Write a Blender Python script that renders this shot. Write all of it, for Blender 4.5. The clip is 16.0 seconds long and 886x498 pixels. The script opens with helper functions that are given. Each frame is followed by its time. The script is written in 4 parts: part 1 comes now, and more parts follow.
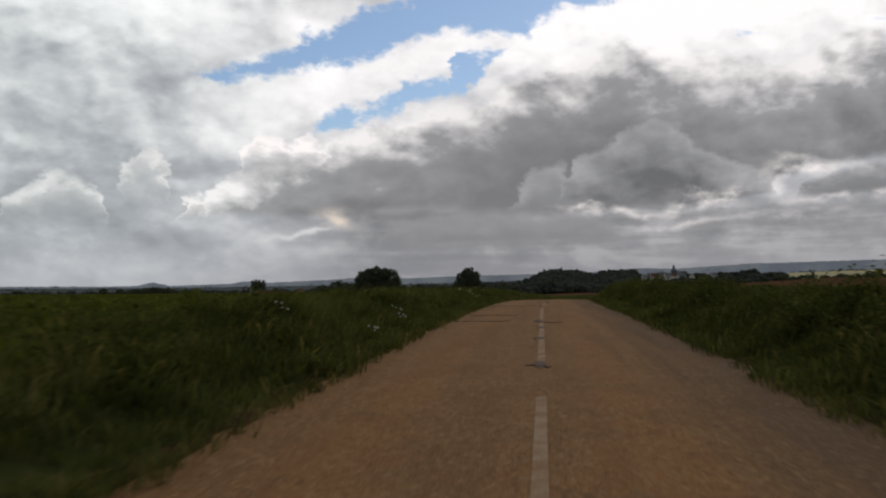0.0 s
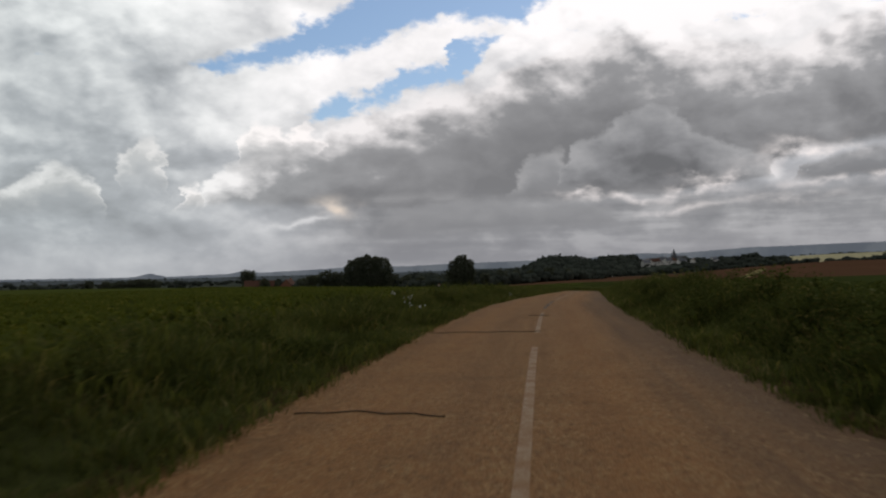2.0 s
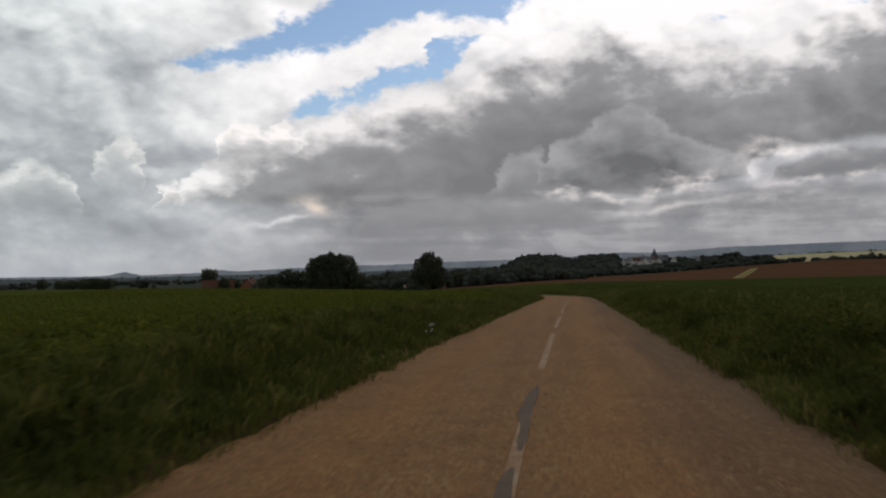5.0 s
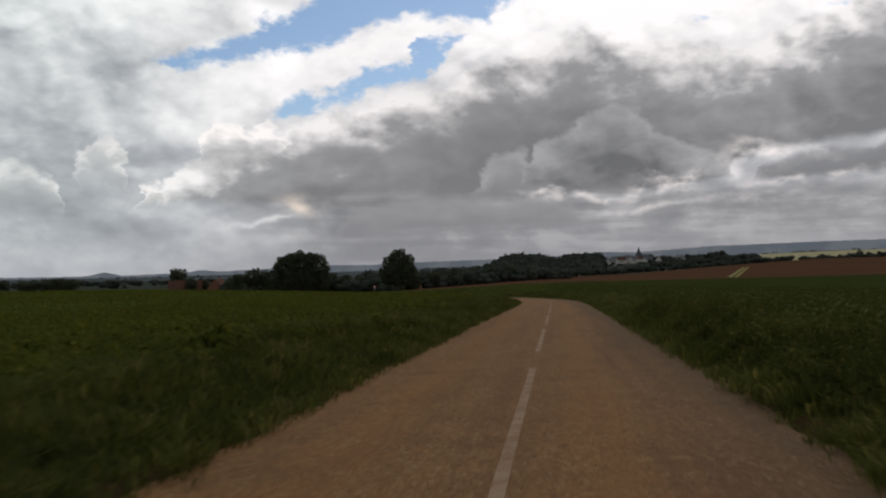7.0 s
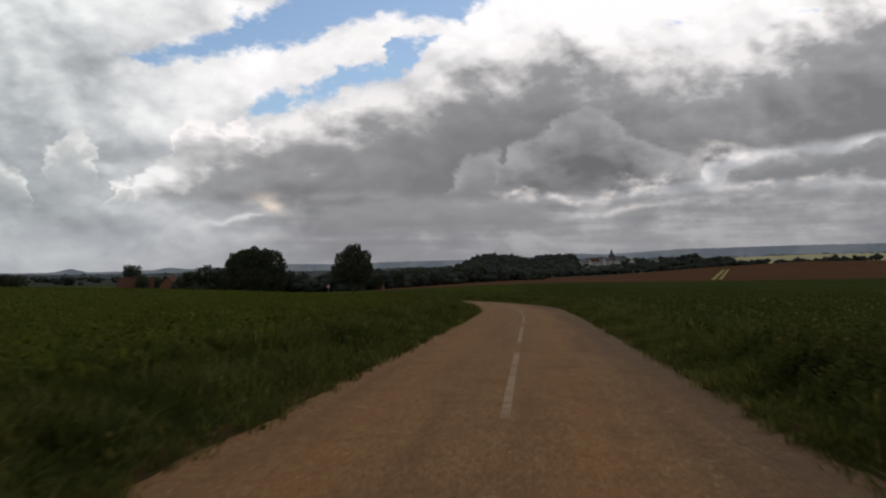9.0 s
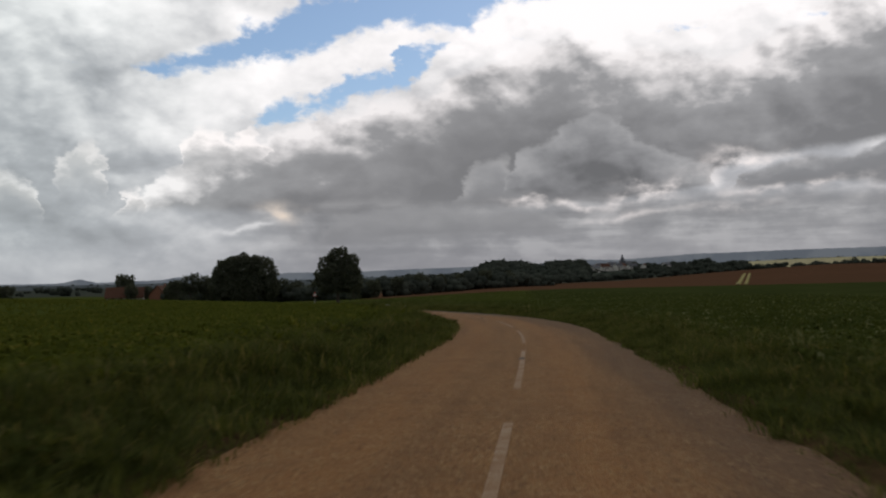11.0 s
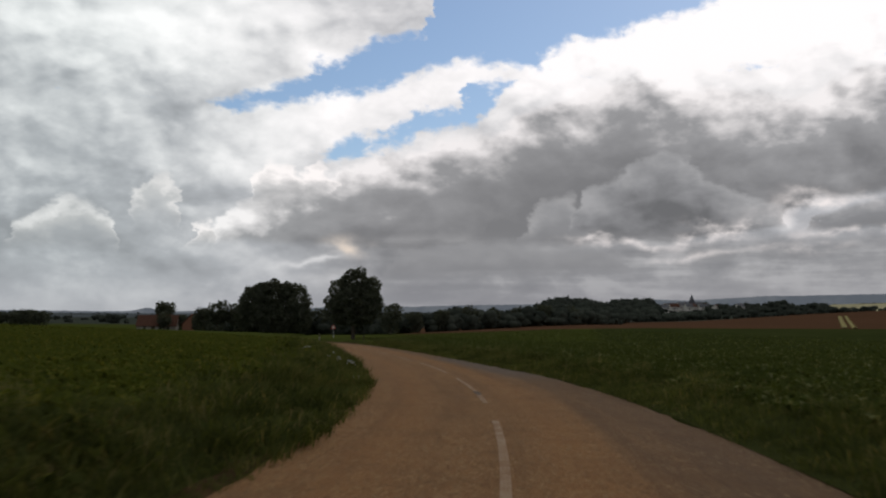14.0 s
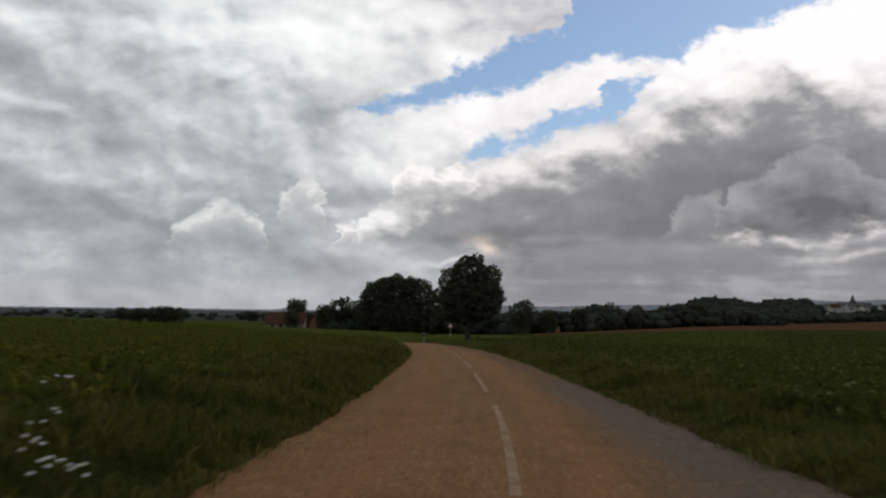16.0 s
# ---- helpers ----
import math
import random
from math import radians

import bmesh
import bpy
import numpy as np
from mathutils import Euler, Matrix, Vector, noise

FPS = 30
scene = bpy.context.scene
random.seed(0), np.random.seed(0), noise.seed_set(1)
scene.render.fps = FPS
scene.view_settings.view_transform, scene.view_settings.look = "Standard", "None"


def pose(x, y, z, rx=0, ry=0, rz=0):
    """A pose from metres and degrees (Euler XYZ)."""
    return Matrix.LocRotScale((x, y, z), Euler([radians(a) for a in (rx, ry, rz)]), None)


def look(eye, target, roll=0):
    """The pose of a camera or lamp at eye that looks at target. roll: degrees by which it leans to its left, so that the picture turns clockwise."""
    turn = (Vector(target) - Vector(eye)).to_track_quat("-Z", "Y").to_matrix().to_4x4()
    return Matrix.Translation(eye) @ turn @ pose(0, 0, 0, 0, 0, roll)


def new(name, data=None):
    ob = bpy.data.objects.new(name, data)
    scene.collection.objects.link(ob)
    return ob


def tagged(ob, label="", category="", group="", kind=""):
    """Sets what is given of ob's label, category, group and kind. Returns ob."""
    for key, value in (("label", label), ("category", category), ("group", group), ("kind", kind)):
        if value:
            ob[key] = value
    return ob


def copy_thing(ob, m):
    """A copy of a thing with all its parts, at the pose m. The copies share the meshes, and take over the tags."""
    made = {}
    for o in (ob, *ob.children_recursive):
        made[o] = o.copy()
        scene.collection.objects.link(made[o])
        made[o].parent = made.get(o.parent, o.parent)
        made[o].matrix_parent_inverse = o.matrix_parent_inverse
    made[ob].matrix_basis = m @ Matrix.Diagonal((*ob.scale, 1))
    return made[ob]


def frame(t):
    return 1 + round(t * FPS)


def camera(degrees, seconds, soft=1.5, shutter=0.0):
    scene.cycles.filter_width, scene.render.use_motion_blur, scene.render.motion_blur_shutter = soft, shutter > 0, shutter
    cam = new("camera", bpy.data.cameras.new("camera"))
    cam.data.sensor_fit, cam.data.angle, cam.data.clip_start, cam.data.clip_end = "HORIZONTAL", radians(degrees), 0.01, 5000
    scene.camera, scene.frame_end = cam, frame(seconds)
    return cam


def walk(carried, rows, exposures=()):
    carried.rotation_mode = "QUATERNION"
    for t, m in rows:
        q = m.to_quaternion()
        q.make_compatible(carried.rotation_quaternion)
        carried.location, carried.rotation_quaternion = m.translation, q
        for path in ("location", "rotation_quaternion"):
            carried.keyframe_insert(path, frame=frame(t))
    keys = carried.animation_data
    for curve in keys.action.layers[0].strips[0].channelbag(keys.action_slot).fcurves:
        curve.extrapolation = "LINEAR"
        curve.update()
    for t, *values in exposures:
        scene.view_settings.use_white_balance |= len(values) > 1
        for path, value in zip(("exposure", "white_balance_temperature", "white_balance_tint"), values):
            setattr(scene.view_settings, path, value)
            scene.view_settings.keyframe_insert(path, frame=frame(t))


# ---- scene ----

# ---- camera ----
cam = camera(52.0, 16.0, soft=2.2, shutter=0.3)
# seconds, place, pitch above level, lean, yaw
PATH = [
    (0.0, 0.321, 2.532, 1.372, 2.38, 0.39, 0.00),
    (0.5, 0.891, 7.440, 1.521, 2.45, 0.83, 0.05),
    (1.0, 1.459, 12.025, 1.628, 1.98, 1.72, 0.37),
    (1.5, 1.928, 16.279, 1.702, 2.25, 1.44, 0.33),
    (2.0, 2.416, 20.613, 1.760, 1.59, 1.09, -0.06),
    (2.5, 2.930, 25.058, 1.805, 1.42, 1.49, -0.32),
    (3.0, 3.462, 29.651, 1.837, 1.72, 1.67, -0.14),
    (3.5, 4.028, 34.409, 1.857, 1.84, 1.39, -0.59),
    (4.0, 4.590, 39.326, 1.869, 1.46, 0.79, -0.92),
    (4.5, 5.220, 44.236, 1.874, 1.49, 0.85, -1.14),
    (5.0, 5.891, 49.138, 1.867, 1.50, 1.00, -1.36),
    (5.5, 6.621, 54.031, 1.842, 1.50, 1.14, -1.59),
    (6.0, 7.412, 58.915, 1.799, 1.51, 1.28, -1.81),
    (6.5, 8.250, 63.739, 1.744, 1.54, 1.39, -2.04),
    (7.0, 9.040, 68.560, 1.681, 1.47, 1.10, -2.35),
    (7.5, 9.818, 73.496, 1.610, 1.37, 0.61, -3.11),
    (8.0, 10.649, 78.545, 1.532, 1.45, 0.57, -3.21),
    (8.5, 11.497, 83.670, 1.454, 1.46, 0.95, -3.24),
    (9.0, 12.282, 88.790, 1.377, 1.46, 0.51, -4.08),
    (9.5, 13.146, 93.805, 1.301, 1.56, 0.57, -3.93),
    (10.0, 14.011, 98.821, 1.220, 1.69, 0.72, -3.77),
    (10.5, 14.877, 103.836, 1.135, 1.81, 0.87, -3.62),
    (11.0, 15.745, 108.850, 1.046, 1.93, 1.02, -3.47),
    (11.5, 16.585, 113.930, 0.954, 2.05, 1.18, -3.32),
    (12.0, 17.394, 119.102, 0.857, 2.01, 0.74, -3.28),
    (12.5, 18.218, 124.289, 0.758, 2.28, 0.97, -2.91),
    (13.0, 19.027, 129.542, 0.657, 2.70, 0.56, -1.99),
    (13.5, 19.751, 134.925, 0.553, 3.60, 0.22, -1.03),
    (14.0, 20.432, 140.316, 0.452, 4.23, -0.38, 0.51),
    (14.5, 20.838, 145.629, 0.358, 4.17, -0.54, 2.29),
    (15.0, 21.134, 150.936, 0.267, 4.46, -0.45, 4.53),
    (15.5, 21.091, 156.309, 0.178, 4.45, -0.52, 6.52),
    (16.0, 20.869, 161.747, 0.090, 4.13, -0.73, 9.26),
]
walk(cam, [(t, pose(x, y, z, 90 + p, r, w)) for t, x, y, z, p, r, w in PATH])

# ---- numbers for the lie of the land ----
rng = np.random.default_rng(11)
KNOT = np.arange(-15.0, 256.0, 15.0)
HEAD = [6.62, 6.42, 6.22, 6.23, 7.13, 9.28, 9.5, 9.5, 9.53, 9.63, 8.47, 3.01, -4.18, -8.7, -9.3, -10.5, -13.0, -17.0, -20.0]
SLOPE = [4.43, 3.71, 1.6, 0.49, -0.0, -1.08, -1.53, -1.47, -1.71, -1.88, -1.92, -1.69, -1.6, -1.8, -1.8, -1.7, -1.6, -1.6, -1.6]
DASH_START, DASH_STEP, DASH_LONG = -9.51, 12.0, 8.72
EDGE_L, EDGE_R = -2.36, 2.50

S = np.arange(-15.0, 255.1, 0.5)
_h = np.radians(np.interp(S, KNOT, HEAD))
_g = np.interp(S, KNOT, SLOPE) / 100


def _sum(v):
    return np.concatenate([[0], np.cumsum((v[1:] + v[:-1]) / 2 * 0.5)])


RX, RY, RZ = _sum(np.sin(_h)), _sum(np.cos(_h)), _sum(_g)
RX, RY, RZ = RX - RX[30], RY - RY[30], RZ - RZ[30]


def on_road(s, l=0.0, up=0.0):
    """Place at distance s along the road and l metres to the right of its middle."""
    a = np.interp(s, S, _h)
    return np.array([np.interp(s, S, RX) + l * np.cos(a), np.interp(s, S, RY) - l * np.sin(a),
                     np.interp(s, S, RZ) + up - 0.012 * abs(l)])


def smooth(v, a, b):
    t = np.clip((np.asarray(v, float) - a) / (b - a), 0, 1)
    return t * t * (3 - 2 * t)


def mid_x(y):
    return np.interp(y, RY, RX) + np.where(y > RY[-1], (y - RY[-1]) * -0.36 * np.exp(-(np.maximum(y - RY[-1], 0)) / 150), 0)


def mid_z(y):
    y = np.asarray(y, float)
    ahead = RZ[-1] - 0.016 * np.clip(y - RY[-1], 0, 220)
    return np.where(y > RY[-1], ahead, np.interp(y, RY, RZ))


def wobble(x, y, size, seed=0.0):
    """A smooth, cheap unevenness between -1 and 1."""
    return (np.sin(x / size + 1.3 + seed) * np.cos(y / size * 0.83 + seed * 2.1) + np.sin((x * 0.6 + y * 0.8) / size * 1.9 + seed)
            + np.cos((x * 0.9 - y * 0.5) / size * 2.7 + seed * 3)) / 3


def bank_left(y):
    return 0.28 + 0.12 * (1 - smooth(y, 40, 80)) + 0.06 * np.sin(y / 9.0)


def bank_right(y):
    return 0.20 + 0.24 * (1 - smooth(y, 45, 85)) + 0.06 * np.sin(y / 7.0 + 1)


def land(x, y):
    """Height of the ground."""
    x, y = np.asarray(x, float), np.asarray(y, float)
    u = x - mid_x(y)
    a = np.abs(u)
    base = mid_z(y)
    near = 1 - smooth(y, 300, 480)
    left, right = smooth(-u, 2.5, 4.2), smooth(u, 2.6, 4.4)
    z = base - 0.07 + (bank_left(y) + 0.07) * left + (bank_right(y) + 0.07) * right
    z = z + near * smooth(y, -50, 40) * 2.25 * (1 - np.exp(-np.maximum(-u - 3, 0) / 38)) * smooth(y, 60, 240)
    # the ploughed slope on the right
    hill = -1.75 + 7.2 * smooth(np.degrees(np.arctan2(x - 10, y - 80)), 12, 27) * smooth(y, 320, 560)
    k = smooth(u, 4, 75) * smooth(y, 110, 320) * smooth(u, 4, 30)
    z = z * (1 - k) + k * (hill + (1 - smooth(u, 30, 150)) * smooth(y, 380, 600) * -3.0)
    # far country
    d = np.hypot(x - 10, y - 80)
    turn = np.degrees(np.arctan2(x - 10, y - 80))
    ridge = 21 + 17 * np.exp(-((turn - 1) / 10.0) ** 2) + 56 * smooth(turn, -8, 32) + 6 * wobble(x, y, 420)
    z = z + 0.5 * ridge * smooth(d, 800, 4300) + 9 * smooth(d, 700, 1300) * smooth(turn, 3, 20) + 4.5 * smooth(d, 850, 1250) * smooth(turn, 16, 24)
    z = z + 4.5 * np.exp(-((turn - 13.7) / 1.7) ** 2) * smooth(d, 980, 1140) * (1 - smooth(d, 1500, 1800))
    z = z + 0.05 * wobble(x, y, 3.1) * smooth(a, 3.2, 5) + 0.5 * wobble(x, y, 60, 2.0) * smooth(a, 60, 200)
    return z


# ---- sky, sun ----
class Net:
    """Shorthand for building a node tree out of sums."""

    def __init__(self, tree):
        self.tree = tree
        tree.nodes.clear()

    def add(self, kind, **given):
        n = self.tree.nodes.new(kind)
        for k, v in given.items():
            if k == "op":
                n.operation = v
        return n

    def put(self, socket, v):
        if isinstance(v, bpy.types.NodeSocket):
            self.tree.links.new(v, socket)
        else:
            socket.default_value = v

    def do(self, op, a, b=0.0, c=0.0, clamp=False):
        n = self.tree.nodes.new("ShaderNodeMath")
        n.operation, n.use_clamp = op, clamp
        for s, v in zip(n.inputs, (a, b, c)):
            self.put(s, v)
        return n.outputs[0]

    def noise(self, vec, scale, detail=6.0, rough=0.55, distort=0.0):
        n = self.tree.nodes.new("ShaderNodeTexNoise")
        self.put(n.inputs["Vector"], vec)
        n.inputs["Scale"].default_value, n.inputs["Detail"].default_value = scale, detail
        n.inputs["Roughness"].default_value, n.inputs["Distortion"].default_value = rough, distort
        return n.outputs["Fac"]

    def voronoi(self, vec, scale, feature="F1"):
        n = self.tree.nodes.new("ShaderNodeTexVoronoi")
        n.feature = feature
        self.put(n.inputs["Vector"], vec)
        n.inputs["Scale"].default_value = scale
        return n

    def ramp(self, fac, *stops):
        n = self.tree.nodes.new("ShaderNodeValToRGB")
        self.put(n.inputs[0], fac)
        e = n.color_ramp.elements
        while len(e) < len(stops):
            e.new(0.5)
        for k, (at, col) in zip(e, stops):
            k.position, k.color = at, (*col, 1)
        return n.outputs[0]

    def mix(self, fac, a, b, how="MIX"):
        n = self.tree.nodes.new("ShaderNodeMixRGB")
        n.blend_type = how
        for s, v in zip(n.inputs, (fac, a, b)):
            self.put(s, v if isinstance(v, (bpy.types.NodeSocket, float, int)) else (*v, 1))
        return n.outputs[0]

    def step(self, v, a, b):
        n = self.tree.nodes.new("ShaderNodeMapRange")
        n.interpolation_type = "SMOOTHSTEP"
        self.put(n.inputs[0], v)
        n.inputs[1].default_value, n.inputs[2].default_value = a, b
        return n.outputs[0]

    def vec(self, x, y, z):
        n = self.tree.nodes.new("ShaderNodeCombineXYZ")
        for s, v in zip(n.inputs, (x, y, z)):
            self.put(s, v)
        return n.outputs[0]


SUN_TURN, SUN_UP = 32.0, 42.0
world = bpy.data.worlds.new("cloudy_sky")
scene.world = world
world.use_nodes = True
N = Net(world.node_tree)
place = N.add("ShaderNodeTexCoord").outputs["Generated"]
sep = N.add("ShaderNodeSeparateXYZ")
N.put(sep.inputs[0], place)
vx, vy, vz = sep.outputs
turn = N.do("MULTIPLY", N.do("ARCTAN2", vx, vy), 57.2958)
rise = N.do("MULTIPLY", N.do("ARCSINE", vz), 57.2958)
flat = N.vec(N.do("MULTIPLY", turn, 0.1), N.do("MULTIPLY", rise, 0.16), 0.35)
moved = N.add("ShaderNodeVectorMath", op="ADD")
N.put(moved.inputs[0], flat)
moved.inputs[1].default_value = (0.05, 0.09, 0.0)
def puffy(vec):
    """Rounded cauliflower heads over soft drifts."""
    w = N.add("ShaderNodeTexVoronoi")
    w.feature = "SMOOTH_F1"
    bent = N.add("ShaderNodeVectorMath", op="ADD")
    wave = N.add("ShaderNodeTexNoise")
    N.put(wave.inputs["Vector"], vec)
    wave.inputs["Scale"].default_value, wave.inputs["Detail"].default_value = 3.0, 4.0
    shrink = N.add("ShaderNodeVectorMath", op="SCALE")
    N.put(shrink.inputs[0], wave.outputs["Color"])
    shrink.inputs["Scale"].default_value = 0.45
    N.put(bent.inputs[0], vec)
    N.put(bent.inputs[1], shrink.outputs[0])
    N.put(w.inputs["Vector"], bent.outputs[0])
    w.inputs["Scale"].default_value, w.inputs["Detail"].default_value = 2.2, 2.0
    w.inputs["Roughness"].default_value, w.inputs["Smoothness"].default_value = 0.42, 0.9
    soft = N.noise(vec, 2.8, 8.0, 0.54, 0.25)
    return N.do("ADD", N.do("MULTIPLY", N.do("SUBTRACT", 0.75, w.outputs["Distance"]), 0.5), N.do("MULTIPLY", soft, 0.55))


billow, billow_b = puffy(flat), puffy(moved.outputs[0])
broad = N.noise(flat, 1.1, 5.0, 0.50, 0.2)
relief = N.do("SUBTRACT", billow_b, billow)
far_off = N.add("ShaderNodeVectorMath", op="ADD")
N.put(far_off.inputs[0], flat)
far_off.inputs[1].default_value = (0.10, 0.20, 0.0)
lumps = N.do("SUBTRACT", N.noise(far_off.outputs[0], 1.9, 5.0, 0.5, 0.4), N.noise(flat, 1.9, 5.0, 0.5, 0.4))
warp_a = N.do("MULTIPLY", N.do("SUBTRACT", N.noise(flat, 2.4, 6.0, 0.55), 0.5), 7.0)
warp_b = N.do("MULTIPLY", N.do("SUBTRACT", billow, 0.5), 3.4)
turn_w, rise_w = N.do("ADD", turn, warp_a), N.do("ADD", rise, warp_b)


near_a = N.do("MULTIPLY", N.do("SUBTRACT", N.noise(flat, 5.5, 6.0, 0.58), 0.5), 3.0)
near_b = N.do("ADD", N.do("MULTIPLY", N.do("SUBTRACT", N.noise(moved.outputs[0], 6.5, 6.0, 0.58), 0.5), 1.1), N.do("MULTIPLY", N.do("SUBTRACT", billow, 0.5), 2.6))
turn_f, rise_f = N.do("ADD", turn, near_a), N.do("ADD", rise, near_b)
grain = N.do("SUBTRACT", N.noise(moved.outputs[0], 9.0, 5.0, 0.6), 0.5)


def puff(a, e, wide, high, lean, amount):
    """A soft oval of lighter or darker cloud round the bearing a and the height e, in degrees."""
    c, s = math.cos(radians(lean)), math.sin(radians(lean))
    dx, dy = N.do("SUBTRACT", turn_w, a), N.do("SUBTRACT", rise_w, e)
    p = N.do("ADD", N.do("MULTIPLY", dx, c / wide), N.do("MULTIPLY", dy, s / wide))
    q = N.do("ADD", N.do("MULTIPLY", dx, -s / high), N.do("MULTIPLY", dy, c / high))
    r = N.do("ADD", N.do("MULTIPLY", p, p), N.do("MULTIPLY", q, q))
    return N.do("MULTIPLY", N.do("EXPONENT", N.do("MULTIPLY", r, -1.0)), amount)


def total(start, *parts):
    for v in parts:
        start = N.do("ADD", start, v)
    return start


def outline(*stops):
    """A height in degrees that changes with the bearing, from -45 to 45 degrees."""
    f = N.do("DIVIDE", N.do("ADD", turn_f, 45.0), 90.0)
    g = N.ramp(f, *[((a + 45) / 90, (max(e, 0) / 25,) * 3) for a, e in stops])
    return N.do("MULTIPLY", g, 25.0)


def grey(v, tint=0.0):
    """Cloud grey; tint above 0 turns it towards blue, below 0 towards cream."""
    return (v * (1 - 0.06 * tint), v * (1 - 0.015 * abs(tint)), v * (1 + 0.05 * tint))


def bank(under, top, base, deep, lit, body, dark, soft=0.12, foot=0.3, rough=1.0):
    """Lays a cloud between two outlines over what is behind it: bright along its crest, darker towards its foot."""
    crest, floor_ = outline(*top), outline(*base)
    down = N.do("SUBTRACT", crest, rise_f)
    above = N.do("SUBTRACT", N.do("ADD", rise, N.do("MULTIPLY", near_b, 0.45)), floor_)
    mask = N.do("MULTIPLY", N.step(down, -soft, soft), N.step(above, -foot, foot))
    k = total(N.do("DIVIDE", down, deep), N.do("MULTIPLY", relief, 1.5 * rough), N.do("MULTIPLY", lumps, 1.4 * rough), N.do("MULTIPLY", grain, 0.35 * rough))
    return N.mix(mask, under, N.ramp(k, (0.0, lit), (0.42, body), (1.0, dark)))


# ---- the broken layer behind: white towards the sun, grey-blue away from it
glow = total(
    N.do("ADD", 0.50, N.do("MULTIPLY", N.do("SUBTRACT", broad, 0.5), 0.55)), N.do("MULTIPLY", relief, -0.55), N.do("MULTIPLY", lumps, -0.55), N.do("MULTIPLY", grain, 0.10),
    puff(20, 17.0, 18, 5.0, 3, 0.60), puff(-3, 12.6, 9, 2.4, 12, 0.30), puff(-17, 16.5, 8, 3.0, 8, 0.24), puff(-12, 9.4, 5, 1.6, 12, 0.20), puff(-25, 18, 9, 3, 0, 0.16),
    puff(-24, 10.3, 10, 1.8, 4, -0.02), puff(-29, 5.0, 12, 4.0, 0, -0.17), puff(-15, 3.0, 12, 2.4, 0, -0.11), puff(-27, 12.5, 6, 1.2, 4, -0.05), puff(-17.5, 6.0, 2.2, 2.6, 0, -0.07), puff(14, 3.2, 16, 1.7, 0, -0.20), puff(-36, 15, 6, 5, 0, -0.12))
cloud = N.ramp(glow, (0.22, grey(0.33, 0.8)), (0.40, grey(0.46, 0.7)), (0.54, grey(0.63, 0.3)), (0.70, grey(0.83, 0.0)), (0.90, grey(1.02, -0.2)))
# ---- blue rifts
fringe = N.do("ADD", N.do("MULTIPLY", grain, 1.7), N.do("MULTIPLY", N.do("SUBTRACT", N.noise(flat, 3.0, 5.0, 0.6, 0.4), 0.52), 2.0))


def rift(low, high, soft):
    d = N.do("MINIMUM", N.do("SUBTRACT", rise, outline(*low)), N.do("SUBTRACT", outline(*high), rise))
    return N.step(N.do("ADD", d, fringe), -soft, soft)


gap = N.do("MAXIMUM",
           rift(((-15.5, 13.6), (-14, 12.4), (-9, 13.3), (-4.2, 14.3), (-1.7, 15.2), (0.9, 15.8), (5.3, 15.6), (6.4, 16.3), (8.7, 17.0), (12.6, 17.8), (18, 19.5)),
                ((-15.5, 12.4), (-14, 13.2), (-11, 14.3), (-9.2, 14.9), (-8.6, 15.6), (-5.0, 16.9), (-1.7, 17.8), (-0.8, 22), (18, 25)), 0.42),
           rift(((-9.2, 10.6), (-7.3, 9.5), (-5.4, 10.1), (-3, 10.9), (-1.5, 11.5), (1.2, 11.8), (2.5, 13.0), (4.4, 15.2)),
                ((-9.2, 9.4), (-7.5, 10.6), (-5, 11.2), (-3.5, 11.7), (-2.3, 12.7), (0.8, 13.2), (1.3, 14.8), (4.4, 14.4)), 0.36))
# ---- the heavy grey deck and the heads on it
cloud = bank(cloud, ((-15.6, 3.0), (-14.9, 5.0), (-14.0, 6.2), (-11, 7.3), (-9.7, 7.8), (-6.2, 9.1), (-2.6, 10.3), (2.8, 10.9), (5.5, 12.4), (8.2, 13.4), (11.7, 14.2), (15, 13.4), (18.4, 12.6), (21.6, 12.6), (24, 13.4), (28, 14.8), (40, 15.5)),
             ((-16, 4.3), (-10, 4.3), (-5, 4.0), (3, 3.9), (9, 4.2), (14.8, 4.8), (17.8, 5.1), (20, 5.7), (22, 6.9), (28, 7.3), (40, 7.0)), 6.0, grey(0.92, -0.3), grey(0.345, 0.35), grey(0.205, 0.5), 0.4, 0.35, 0.62)
cloud = N.mix(puff(5, 7.2, 10, 2.8, 14, 0.6), cloud, grey(0.20, 0.4))
cloud = bank(cloud, ((2.5, 0), (4.6, 5.0), (5.8, 6.6), (7.3, 7.1), (8.8, 5.9), (9.6, 0)), ((2, 4.6), (10, 4.6)), 2.2, grey(0.37, 0.2), grey(0.31, 0.4), grey(0.26, 0.5), 0.45, 0.8, 0.8)
cloud = bank(cloud, ((6.6, 0), (7.6, 5.8), (8.5, 7.5), (10.4, 8.2), (12, 9.4), (13.2, 9.9), (14.8, 9.1), (15.8, 7.9), (18, 6.8), (20.2, 5.8), (21, 0)), ((7, 5.2), (12, 4.7), (17, 4.9), (21, 5.5)), 4.2, grey(0.375, 0.3), grey(0.27, 0.5), grey(0.155, 0.6), 0.35, 0.3, 0.75)
cloud = bank(cloud, ((-20.4, 0), (-19.4, 6.2), (-18.6, 8.2), (-17.6, 8.3), (-16.9, 7.0), (-16.6, 0)), ((-22, 6.4), (-16, 5.6)), 2.6, grey(0.78, -0.4), grey(0.58), grey(0.52, 0.3), 0.6, 1.5, 1.1)
